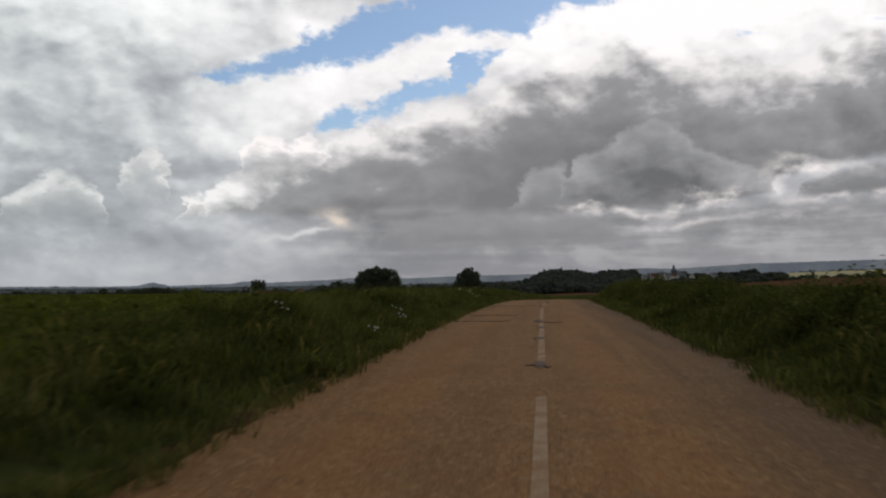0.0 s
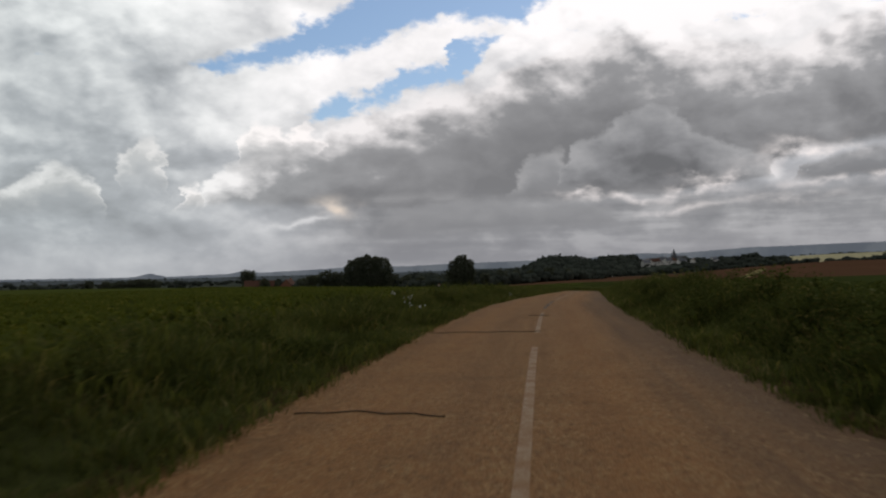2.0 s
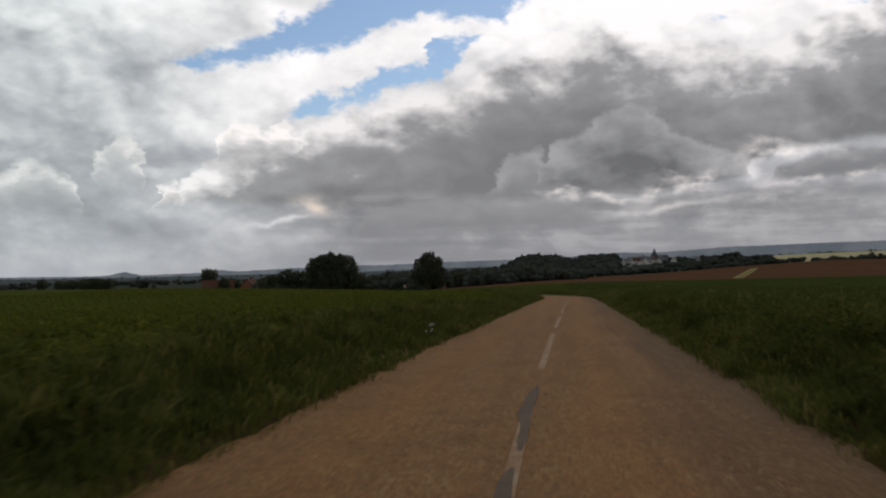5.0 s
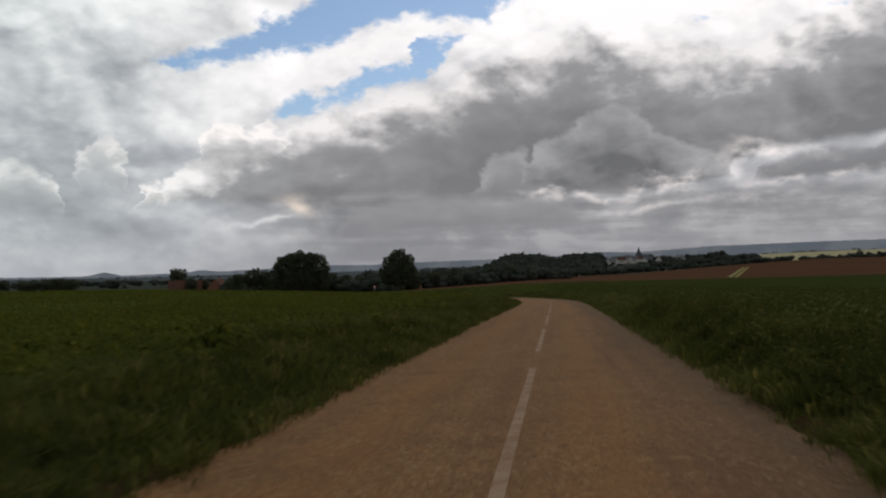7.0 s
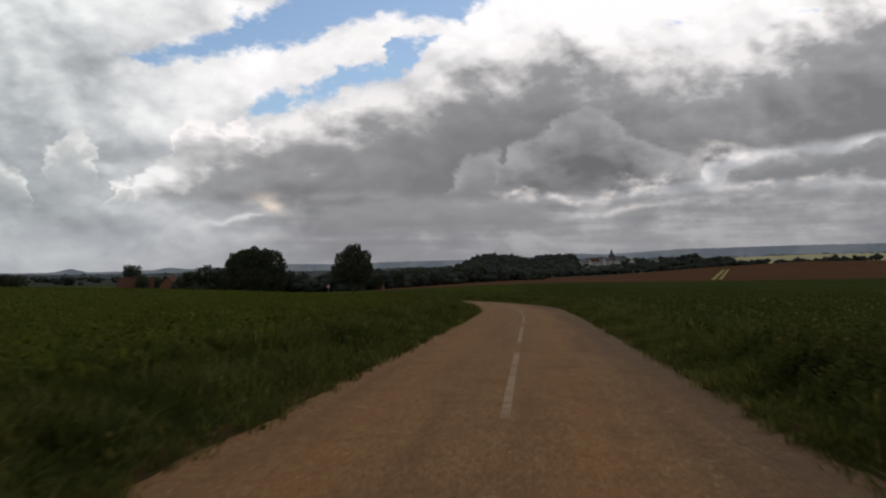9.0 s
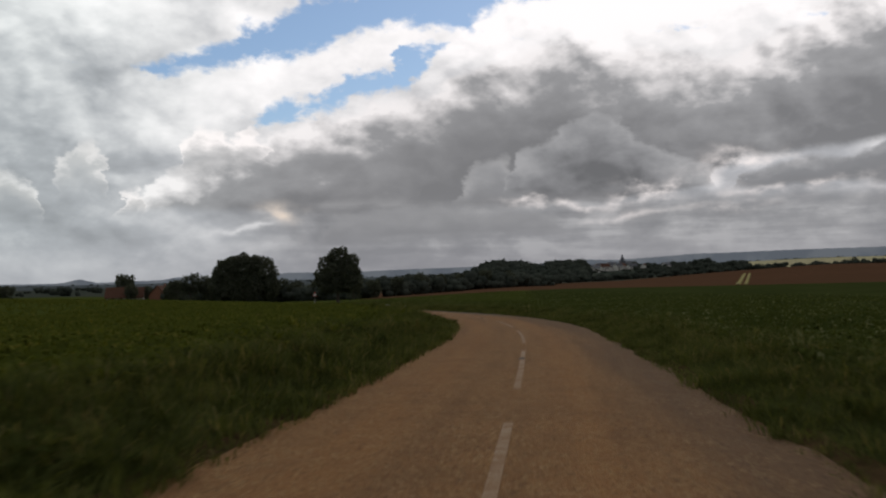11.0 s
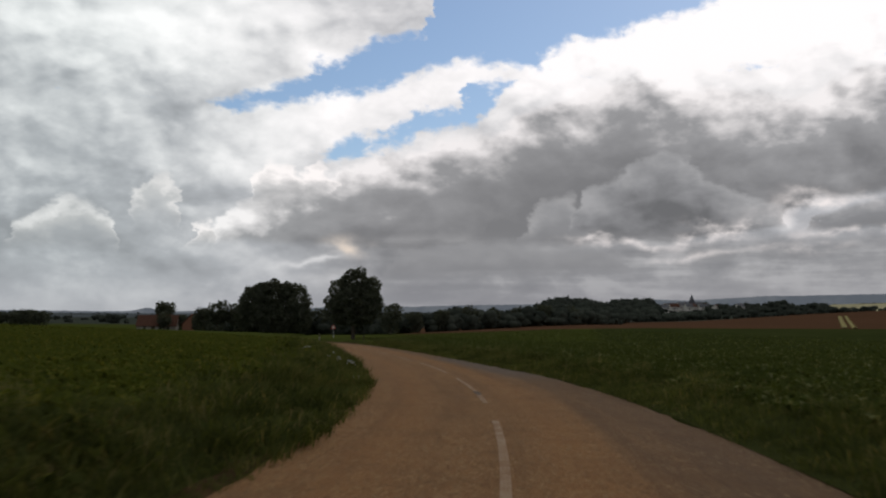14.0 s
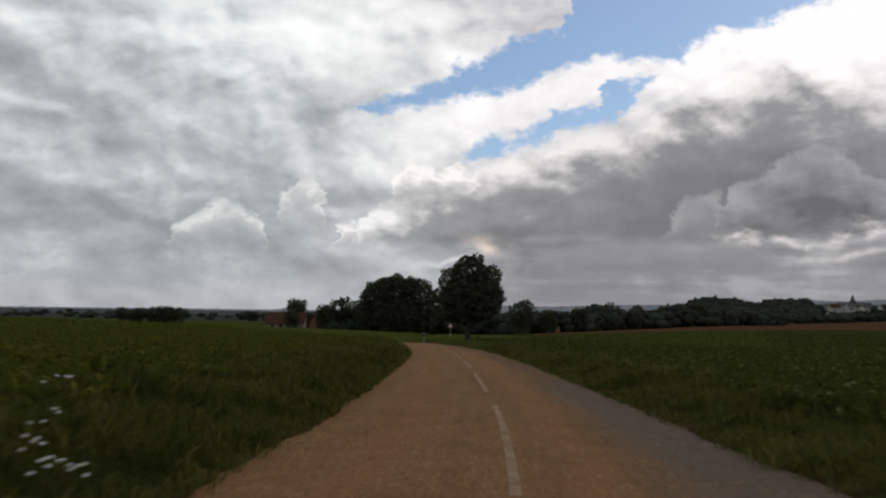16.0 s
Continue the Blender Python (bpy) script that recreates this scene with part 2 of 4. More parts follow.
cloud = bank(cloud, ((-13.2, 0), (-12.5, 8.0), (-11.4, 9.0), (-10.2, 8.5), (-9.6, 7.9), (-8.9, 8.8), (-8.0, 8.6), (-7.3, 7.4), (-7, 0)), ((-14, 7.0), (-10, 7.2), (-7, 7.6)), 2.0, grey(0.98, -0.6), grey(0.66, -0.2), grey(0.42, 0.1), 0.3, 0.9, 1.1)
cloud = bank(cloud, ((-16.6, 0), (-16.0, 4.9), (-15.3, 5.7), (-14.7, 5.0), (-14.5, 0)), ((-17, 4.4), (-14, 4.3)), 1.4, grey(0.95, -0.6), grey(0.66, -0.3), grey(0.5), 0.3, 0.5, 0.8)
# ---- the lower sky: pale slots under the deck, then level grey bars
low = N.do("MULTIPLY", N.do("MULTIPLY", N.step(rise, 5.6, 4.0), N.step(turn, -12.0, -3.0)), 0.8)
cloud = N.mix(low, cloud, N.ramp(total(0.5, N.do("MULTIPLY", lumps, -1.2), N.do("MULTIPLY", grain, 0.35), N.do("MULTIPLY", N.do("SUBTRACT", N.noise(N.vec(N.do("MULTIPLY", turn, 0.05), N.do("MULTIPLY", rise, 0.5), 0.7), 3.0, 5.0), 0.5), 1.1)),
                                 (0.25, grey(0.205, 0.6)), (0.5, grey(0.27, 0.4)), (0.75, grey(0.41, 0.2))))
cloud = bank(cloud, ((-27.5, 0), (-26, 4.6), (-24.7, 5.4), (-23.4, 6.3), (-22, 6.0), (-20.8, 5.1), (-19.6, 0)), ((-28, 4.2), (-19, 3.9)), 2.4, grey(0.80, -0.3), grey(0.54), grey(0.42, 0.6), 0.4, 0.8, 1.0)
cloud = bank(cloud, ((20.6, 0), (21.8, 5.5), (23.4, 6.1), (26, 6.5), (34, 6.4), (40, 6)), ((20, 5.0), (40, 4.8)), 1.8, grey(0.36, 0.4), grey(0.25, 0.6), grey(0.22, 0.6), 0.25, 0.25, 0.5)
cloud = bank(cloud, ((-6, 0), (-3.5, 3.6), (0, 3.9), (6, 3.7), (10, 3.3), (14, 0)), ((-6, 2.3), (14, 2.5)), 3.0, grey(0.30, 0.4), grey(0.255, 0.5), grey(0.22, 0.6), 0.5, 0.35, 0.5)
sparkle = N.do("MULTIPLY", N.step(N.noise(flat, 5.5, 5.0, 0.55), 0.36, 0.66), total(puff(10.2, 4.0, 2.6, 0.22, 3, 0.75), puff(17.2, 4.7, 2.8, 0.45, 9, 1.0), puff(22.0, 6.3, 2.4, 0.5, 8, 1.0), puff(24.5, 4.3, 4.5, 0.35, 2, 0.7), puff(14.2, 3.1, 2.4, 0.25, 2, 0.5), puff(20.5, 3.3, 4.0, 0.3, 2, 0.35)))
cloud = N.mix(N.do("MINIMUM", sparkle, 1.0), cloud, grey(0.88, -0.8))
cloud = N.mix(puff(-7.0, 3.3, 1.0, 0.6, -20, 0.95), cloud, (0.78, 0.68, 0.58))
cloud = N.mix(puff(-9.3, 2.3, 1.3, 0.25, 5, 0.7), cloud, grey(0.80))
# away from the view the layer closes up
closed = N.do("MAXIMUM", N.step(rise, 24.0, 48.0), N.step(N.do("ABSOLUTE", N.do("SUBTRACT", turn, 4.0)), 55.0, 110.0))
cloud = N.mix(closed, cloud, N.ramp(glow, (0.2, grey(0.19, 0.3)), (0.8, grey(0.36, 0.2))))
gap = N.do("MULTIPLY", gap, N.do("SUBTRACT", 1.0, closed))
haze = N.do("MULTIPLY", N.step(rise, 4.0, -0.4), 0.75)
cloud = N.mix(1.0, cloud, N.mix(N.step(turn, -26.0, -2.0), (0.945, 0.985, 0.985), (1.0, 0.98, 0.99)), "MULTIPLY")
cloud = N.mix(haze, cloud, N.mix(N.step(turn, -22.0, 4.0), (0.37, 0.38, 0.41), (0.25, 0.25, 0.275)))
air = N.add("ShaderNodeTexSky")
air.sky_type, air.sun_disc = "NISHITA", False
air.sun_elevation, air.sun_rotation = radians(SUN_UP), radians(SUN_TURN)
air.air_density, air.dust_density, air.ozone_density = 1.0, 0.6, 1.2
blue = N.mix(1.0, air.outputs[0], (0.080, 0.086, 0.092), "MULTIPLY")
back = N.add("ShaderNodeBackground")
N.put(back.inputs[0], N.mix(gap, cloud, blue))
out = N.add("ShaderNodeOutputWorld")
N.put(out.inputs[0], back.outputs[0])

lamp = bpy.data.lights.new("sun", "SUN")
lamp.energy, lamp.angle, lamp.color = 0.5, radians(16), (1.0, 0.95, 0.88)
sun = new("sun", lamp)
sun.matrix_world = look((0, 0, 60), (-math.sin(radians(SUN_TURN)) * 60, -math.cos(radians(SUN_TURN)) * 60, 60 - 60 * math.tan(radians(SUN_UP))))
scene.view_settings.exposure = 0.0


# ---- materials ----
def material(name, rough=0.8):
    m = bpy.data.materials.new(name)
    m.use_nodes = True
    n = Net(m.node_tree)
    b = n.add("ShaderNodeBsdfPrincipled")
    b.inputs["Roughness"].default_value = rough
    b.inputs["Specular IOR Level"].default_value = 0.06
    o = n.add("ShaderNodeOutputMaterial")
    n.put(o.inputs[0], b.outputs[0])
    return m, n, b


def spot(n, what="Object"):
    return n.add("ShaderNodeTexCoord").outputs[what]


def bump(n, b, height, strength=0.5, dist=0.02):
    k = n.add("ShaderNodeBump")
    k.inputs["Strength"].default_value, k.inputs["Distance"].default_value = strength, dist
    n.put(k.inputs["Height"], height)
    n.put(b.inputs["Normal"], k.outputs[0])


def leaf_material(name, dark, light, dry=None, rough=0.55, through_leaf=0.0):
    """Green that differs from leaf to leaf, from clump to clump and over metres."""
    m, n, b = material(name, rough)
    one = n.add("ShaderNodeNewGeometry").outputs["Random Per Island"]
    p = spot(n)
    wide, clump = n.noise(p, 0.35, 3.0), n.noise(p, 1.7, 3.0)
    f = n.do("ADD", n.do("MULTIPLY", one, 0.40), n.do("ADD", n.do("MULTIPLY", n.do("SUBTRACT", wide, 0.35), 0.9), n.do("MULTIPLY", n.do("SUBTRACT", clump, 0.42), 1.9)), clamp=True)
    c = n.mix(f, dark, light)
    # dry also carries painted glints: the pale leaves of deep_green_beet_leaf
    if dry:
        c = n.mix(n.do("MULTIPLY", n.do("GREATER_THAN", one, 0.80), n.step(clump, 0.42, 0.62)), c, dry)
    n.put(b.inputs["Base Color"], c)
    b.inputs["Specular IOR Level"].default_value = 0.0
    if through_leaf:
        thin, both = n.add("ShaderNodeBsdfTranslucent"), n.add("ShaderNodeMixShader")
        n.put(thin.inputs[0], n.mix(1.0, c, (1.15, 1.1, 0.7), "MULTIPLY"))
        both.inputs[0].default_value = through_leaf
        n.put(both.inputs[1], b.outputs[0])
        n.put(both.inputs[2], thin.outputs[0])
        n.put([k for k in m.node_tree.nodes if k.type == "OUTPUT_MATERIAL"][0].inputs[0], both.outputs[0])
    return m


def plain(name, a, b_, scale=4.0, rough=0.8, metal=0.0, relief=0.0):
    m, n, b = material(name, rough)
    p = spot(n)
    f = n.do("ADD", n.do("MULTIPLY", n.noise(p, scale, 6.0), 0.6), n.do("MULTIPLY", n.noise(p, scale * 9, 4.0), 0.4))
    n.put(b.inputs["Base Color"], n.mix(n.step(f, 0.3, 0.7), a, b_))
    b.inputs["Metallic"].default_value = metal
    if relief:
        bump(n, b, f, 0.5, relief)
    return m


def chip_seal():
    """Reddish chippings rolled into tar, polished in the wheel tracks; U is metres across, V metres along."""
    m, n, b = material("chip_seal", 0.85)
    uv = n.add("ShaderNodeUVMap").outputs[0]
    sp = n.add("ShaderNodeSeparateXYZ")
    n.put(sp.inputs[0], uv)
    across, along = sp.outputs[0], sp.outputs[1]
    p = spot(n)
    stone = n.voronoi(p, 70.0)
    grit = n.voronoi(p, 38.0)
    col = n.ramp(n.noise(p, 90.0, 2.0, 0.7), (0.3, (0.146, 0.068, 0.026)), (0.5, (0.286, 0.142, 0.056)), (0.72, (0.452, 0.250, 0.105)))
    cell = n.add("ShaderNodeSeparateColor")
    n.put(cell.inputs[0], grit.outputs["Color"])
    col = n.mix(n.do("MULTIPLY", n.do("GREATER_THAN", cell.outputs[0], 0.84), 0.45), col, (0.479, 0.329, 0.150))
    col = n.mix(n.do("MULTIPLY", n.do("LESS_THAN", cell.outputs[1], 0.18), 0.4), col, (0.093, 0.051, 0.027))
    streak = n.vec(n.do("MULTIPLY", across, 1.6), n.do("MULTIPLY", along, 0.06), 0.0)
    drift = n.noise(streak, 1.4, 5.0, 0.6)
    col = n.mix(n.do("MULTIPLY", n.step(drift, 0.40, 0.75), 0.6), col, (0.200, 0.102, 0.044))
    # greyer strip along the right-hand side, where chippings have worn off
    worn = n.do("MULTIPLY", n.step(n.do("ADD", across, n.do("MULTIPLY", n.do("SUBTRACT", drift, 0.5), 1.6)), 0.9, 2.2), 0.6)
    col = n.mix(worn, col, (0.105, 0.074, 0.050))
    track = n.do("ADD", n.do("EXPONENT", n.do("MULTIPLY", n.do("POWER", n.do("ADD", across, 1.35), 2.0), -7.0)),
                 n.do("EXPONENT", n.do("MULTIPLY", n.do("POWER", n.do("SUBTRACT", across, 0.75), 2.0), -7.0)))
    col = n.mix(n.do("MULTIPLY", track, n.do("MULTIPLY", n.noise(streak, 3.0, 4.0), 0.42)), col, (0.399, 0.177, 0.055))
    col = n.mix(n.do("MULTIPLY", n.step(n.noise(p, 1.2, 5.0), 0.45, 0.7), 0.3), col, (0.166, 0.088, 0.040))
    # a long bitumen repair at the right-hand edge
    wear = n.do("MULTIPLY", n.do("SUBTRACT", n.noise(p, 0.9, 6.0, 0.65), 0.5), 1.3)
    ends = n.do("MULTIPLY", n.step(along, 165.0, 172.0), n.step(along, 190.0, 184.0))
    mend = n.do("MULTIPLY", ends, n.step(n.do("ADD", across, wear), 0.95, 1.75))
    col = n.mix(n.do("MULTIPLY", mend, 0.72), col, (0.142, 0.112, 0.090))
    # loose pale and dark chips, a few centimetres across, lying in drifts
    chip = n.do("MULTIPLY", n.step(n.noise(p, 19.0, 3.0, 0.65), 0.56, 0.66), n.step(n.noise(p, 2.2, 3.0), 0.35, 0.6))
    col = n.mix(n.do("MULTIPLY", chip, 0.7), col, (0.46, 0.30, 0.14))
    dint = n.step(n.noise(p, 16.0, 3.0, 0.65, 0.3), 0.43, 0.33)
    col = n.mix(n.do("MULTIPLY", dint, 0.6), col, (0.085, 0.048, 0.026))
    n.put(b.inputs["Base Color"], n.mix(1.0, col, (0.90, 0.925, 0.97), "MULTIPLY"))
    bump(n, b, n.do("ADD", stone.outputs["Distance"], n.do("MULTIPLY", grit.outputs["Distance"], 0.8)), 0.8, 0.012)
    return m


def worn_paint():
    m, n, b = material("worn_road_paint", 0.7)
    p = spot(n)
    f = n.do("ADD", n.do("MULTIPLY", n.noise(p, 3.5, 6.0, 0.65), 0.6), n.do("MULTIPLY", n.noise(p, 45.0, 3.0, 0.7), 0.4))
    n.put(b.inputs["Base Color"], n.mix(n.step(f, 0.40, 0.60), (0.35, 0.25, 0.16), (0.24, 0.13, 0.06)))
    bump(n, b, n.noise(p, 70.0, 3.0), 0.6, 0.01)
    return m


def soil_and_crop():
    """The land: beet, plough, stubble and woodland floor, each where its field lies; far woods haze-tinted."""
    m, n, b = material("land", 0.95)
    b.inputs["Specular IOR Level"].default_value = 0.0
    p = spot(n)
    sp = n.add("ShaderNodeSeparateXYZ")
    n.put(sp.inputs[0], p)
    x, y = sp.outputs[0], sp.outputs[1]
    d = n.noise(p, 0.02, 5.0)
    fine, mid = n.noise(p, 3.0, 8.0, 0.65), n.noise(p, 0.12, 6.0)
    rows = n.do("SINE", n.do("MULTIPLY", n.do("ADD", n.do("MULTIPLY", x, 0.985), n.do("MULTIPLY", y, -0.16)), 12.6))
    beet = n.mix(n.step(fine, 0.35, 0.65), (0.050, 0.064, 0.015), (0.070, 0.085, 0.020))
    beet = n.mix(n.step(mid, 0.4, 0.65), beet, (0.068, 0.079, 0.018))
    beet = n.mix(n.do("MULTIPLY", n.step(rows, 0.1, 0.9), 0.25), beet, (0.052, 0.064, 0.017))
    deep = n.step(n.do("SUBTRACT", x, n.do("MULTIPLY", y, 0.14)), 2.0, 5.0)
    beet = n.mix(deep, beet, n.mix(n.step(mid, 0.35, 0.65), (0.036, 0.046, 0.014), (0.047, 0.057, 0.018)))
    plough = n.mix(n.step(n.noise(p, 0.7, 8.0, 0.7), 0.3, 0.7), (0.086, 0.046, 0.027), (0.126, 0.069, 0.041))
    plough = n.mix(n.step(d, 0.4, 0.6), plough, (0.098, 0.054, 0.032))
    straw = n.mix(n.step(mid, 0.35, 0.65), (0.36, 0.33, 0.20), (0.47, 0.43, 0.27))
    # woods lightened and blued to imitate distance haze, far_green slightly too
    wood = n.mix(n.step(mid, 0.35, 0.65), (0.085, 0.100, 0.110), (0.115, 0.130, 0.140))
    far_green = n.mix(n.step(d, 0.45, 0.55), (0.046, 0.056, 0.046), (0.068, 0.074, 0.058))
    # plough begins behind the beet on the right
    edge = n.do("ADD", y, n.do("ADD", n.do("MULTIPLY", x, -0.10), n.do("MULTIPLY", mid, 6.0)))
    right = n.step(n.do("ADD", x, n.do("MULTIPLY", y, 0.09)), 38.0, 44.0)
    c = n.mix(n.do("MULTIPLY", n.step(edge, 326.0, 329.0), right), beet, plough)
    c = n.mix(n.step(n.do("ADD", y, n.do("MULTIPLY", x, 0.35)), 640.0, 660.0), c, far_green)
    hay = n.do("MULTIPLY", n.step(n.do("ADD", n.do("MULTIPLY", y, 1.0), n.do("MULTIPLY", x, 0.2)), 930.0, 940.0),
               n.do("SUBTRACT", 1.0, n.step(n.do("ADD", n.do("MULTIPLY", y, 1.0), n.do("MULTIPLY", x, 0.2)), 1290.0, 1310.0)))
    hay = n.do("MULTIPLY", hay, n.step(n.do("SUBTRACT", x, n.do("ADD", n.do("MULTIPLY", y, 0.335), n.do("MULTIPLY", mid, 60.0))), -20.0, 10.0))
    c = n.mix(hay, c, straw)
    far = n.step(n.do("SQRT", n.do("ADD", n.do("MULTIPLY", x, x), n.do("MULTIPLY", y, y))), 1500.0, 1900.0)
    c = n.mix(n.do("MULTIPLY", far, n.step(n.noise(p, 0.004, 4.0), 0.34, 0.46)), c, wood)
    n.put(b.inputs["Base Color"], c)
    bump(n, b, n.do("ADD", fine, n.do("MULTIPLY", n.noise(p, 14.0, 4.0), 0.4)), 0.7, 0.08)
    return m


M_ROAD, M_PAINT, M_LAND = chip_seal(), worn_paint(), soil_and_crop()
M_PATCH = plain("bitumen_patch", (0.105, 0.078, 0.058), (0.150, 0.108, 0.076), 3.0, 0.85, 0.0, 0.01)
M_GRASS = leaf_material("verge_grass", (0.042, 0.053, 0.017), (0.150, 0.164, 0.052), (0.22, 0.185, 0.08), 0.55, 0.4)
M_SEED = leaf_material("seeding_grass", (0.12, 0.115, 0.045), (0.24, 0.22, 0.10), (0.30, 0.26, 0.13), 0.6, 0.4)
M_WEED = leaf_material("verge_weed", (0.032, 0.042, 0.012), (0.098, 0.114, 0.032), (0.17, 0.145, 0.05), 0.55, 0.35)
M_BEET = leaf_material("beet_leaf", (0.068, 0.084, 0.017), (0.118, 0.132, 0.026), (0.165, 0.160, 0.036), 0.5, 0.35)
# its third colour paints glints of light as scattered pale leaves
M_BEET_DEEP = leaf_material("deep_green_beet_leaf", (0.050, 0.066, 0.018), (0.088, 0.104, 0.028), (0.20, 0.21, 0.10), 0.5, 0.35)
M_FLOWER = plain("white_petal", (0.60, 0.60, 0.56), (0.74, 0.74, 0.70), 30.0, 0.8)
M_CROWN = leaf_material("tree_leaf", (0.060, 0.067, 0.052), (0.120, 0.130, 0.092), None, 0.55, 0.2)
M_HEDGE = leaf_material("far_leaf", (0.036, 0.043, 0.037), (0.074, 0.083, 0.066))
M_BARK = plain("bark", (0.06, 0.05, 0.04), (0.11, 0.09, 0.07), 6.0, 0.9, 0.0, 0.02)
M_TILE = plain("red_roof_tile", (0.085, 0.044, 0.032), (0.135, 0.068, 0.047), 1.5, 0.85, 0.0, 0.02)
M_SLATE = plain("grey_slate", (0.10, 0.105, 0.12), (0.16, 0.165, 0.18), 1.5, 0.6)
M_RENDER = plain("white_render", (0.62, 0.60, 0.56), (0.76, 0.74, 0.70), 0.8, 0.9)
M_LIME = plain("old_limewash", (0.24, 0.22, 0.19), (0.42, 0.40, 0.36), 0.9, 0.9)
M_BRICK = plain("red_brick", (0.22, 0.10, 0.07), (0.30, 0.15, 0.10), 3.0, 0.9)
M_DARK = plain("dark_glass", (0.02, 0.022, 0.026), (0.04, 0.042, 0.05), 2.0, 0.2)
M_STEEL = plain("galvanised_steel", (0.42, 0.43, 0.44), (0.52, 0.53, 0.54), 8.0, 0.5, 0.8)
M_RED = plain("red_sign_paint", (0.55, 0.05, 0.04), (0.62, 0.07, 0.05), 6.0, 0.45)
M_WHITE = plain("white_sign_paint", (0.75, 0.75, 0.74), (0.82, 0.82, 0.80), 6.0, 0.45)
M_TRACK = plain("trodden_grass", (0.20, 0.175, 0.055), (0.34, 0.30, 0.11), 0.9, 0.95)


# ---- building helpers ----
def mesh_of(name, verts, faces, *mats):
    me = bpy.data.meshes.new(name)
    me.from_pydata([tuple(v) for v in verts], [], [tuple(f) for f in faces])
    for m in mats:
        me.materials.append(m)
    me.update()
    return me


def fast_mesh(name, verts, tris, *mats):
    """A mesh of triangles from two arrays."""
    me = bpy.data.meshes.new(name)
    v, t = np.asarray(verts, np.float32), np.asarray(tris, np.int32)
    me.vertices.add(len(v))
    me.vertices.foreach_set("co", v.ravel())
    me.loops.add(t.size)
    me.loops.foreach_set("vertex_index", t.ravel())
    me.polygons.add(len(t))
    me.polygons.foreach_set("loop_start", np.arange(0, t.size, 3, dtype=np.int32))
    for m in mats:
        me.materials.append(m)
    me.update(calc_edges=True)
    me.validate()
    return me


def part(name, bm, mat, parent=None, label=""):
    """Links a bmesh as one mesh object under parent."""
    me = bpy.data.meshes.new(name)
    bm.to_mesh(me)
    bm.free()
    me.materials.append(mat)
    ob = new(name, me)
    ob.parent = parent
    return tagged(ob, label)


def scatter(name, shapes, place_, yaw, size, mat, lean=0.0):
    """One mesh of many small plants; shapes are (verts, tris) taken in turn."""
    vs, ts, base = [], [], 0
    pick = rng.integers(0, len(shapes), len(place_))
    for i, (v, t) in enumerate(shapes):
        k = np.nonzero(pick == i)[0]
        if not len(k):
            continue
        c, s, z = np.cos(yaw[k]), np.sin(yaw[k]), size[k]
        x = v[None, :, 0] * c[:, None] - v[None, :, 1] * s[:, None]
        y = v[None, :, 0] * s[:, None] + v[None, :, 1] * c[:, None]
        w = np.stack([x, y, np.broadcast_to(v[None, :, 2], x.shape)], 2) * z[:, None, None] + place_[k][:, None, :]
        vs.append(w.reshape(-1, 3))
        ts.append((t[None] + (np.arange(len(k)) * len(v))[:, None, None] + base).reshape(-1, 3))
        base += len(k) * len(v)
    return new(name, fast_mesh(name, np.concatenate(vs), np.concatenate(ts), mat))


def blades(count, high, spread, wide, bend):
    """A tuft of thin drooping grass blades."""
    v, t = [], []
    for _ in range(count):
        a, r = rng.uniform(0, 6.283), spread * math.sqrt(rng.uniform())
        x, y = r * math.cos(a), r * math.sin(a)
        b, h = rng.uniform(0, 6.283), high * rng.uniform(0.45, 1.15)
        dx, dy, k = math.cos(b), math.sin(b), bend * rng.uniform(0.2, 1.0) * h
        w, q = wide * rng.uniform(0.7, 1.2), rng.uniform(0.55, 0.75)
        o = len(v)
        v += [(x, y, -0.05), (x + dx * k * 0.4 - dy * w, y + dy * k * 0.4 + dx * w, h * q), (x + dx * k * 0.4 + dy * w, y + dy * k * 0.4 - dx * w, h * q),
              (x + dx * k, y + dy * k, h * rng.uniform(0.75, 1.0))]
        t += [(o, o + 2, o + 1), (o + 1, o + 2, o + 3)]
    return np.array(v), np.array(t)


def stalks(count, high, spread, leaf):
    """Leafy stems: nettle, dock and the like."""
    v, t = [], []
    for _ in range(count):
        a, r = rng.uniform(0, 6.283), spread * math.sqrt(rng.uniform())
        x, y, h = r * math.cos(a), r * math.sin(a), high * rng.uniform(0.6, 1.1)
        tx, ty = rng.uniform(-0.15, 0.15, 2) * h
        for k in range(8):
            f = rng.uniform(0.12, 1.0)
            b = rng.uniform(0, 6.283)
            dx, dy, L = math.cos(b), math.sin(b), leaf * rng.uniform(0.6, 1.2) * (1.2 - 0.6 * f)
            px, py, pz = x + tx * f, y + ty * f, h * f
            o, w, d = len(v), L * 0.32, rng.uniform(-0.5, 0.3) * L
            v += [(px, py, pz), (px + dx * L * 0.5 - dy * w, py + dy * L * 0.5 + dx * w, pz + 0.15 * L), (px + dx * L * 0.5 + dy * w, py + dy * L * 0.5 - dx * w, pz + 0.15 * L), (px + dx * L, py + dy * L, pz + d)]
            t += [(o, o + 2, o + 1), (o + 1, o + 2, o + 3)]
    return np.array(v), np.array(t)


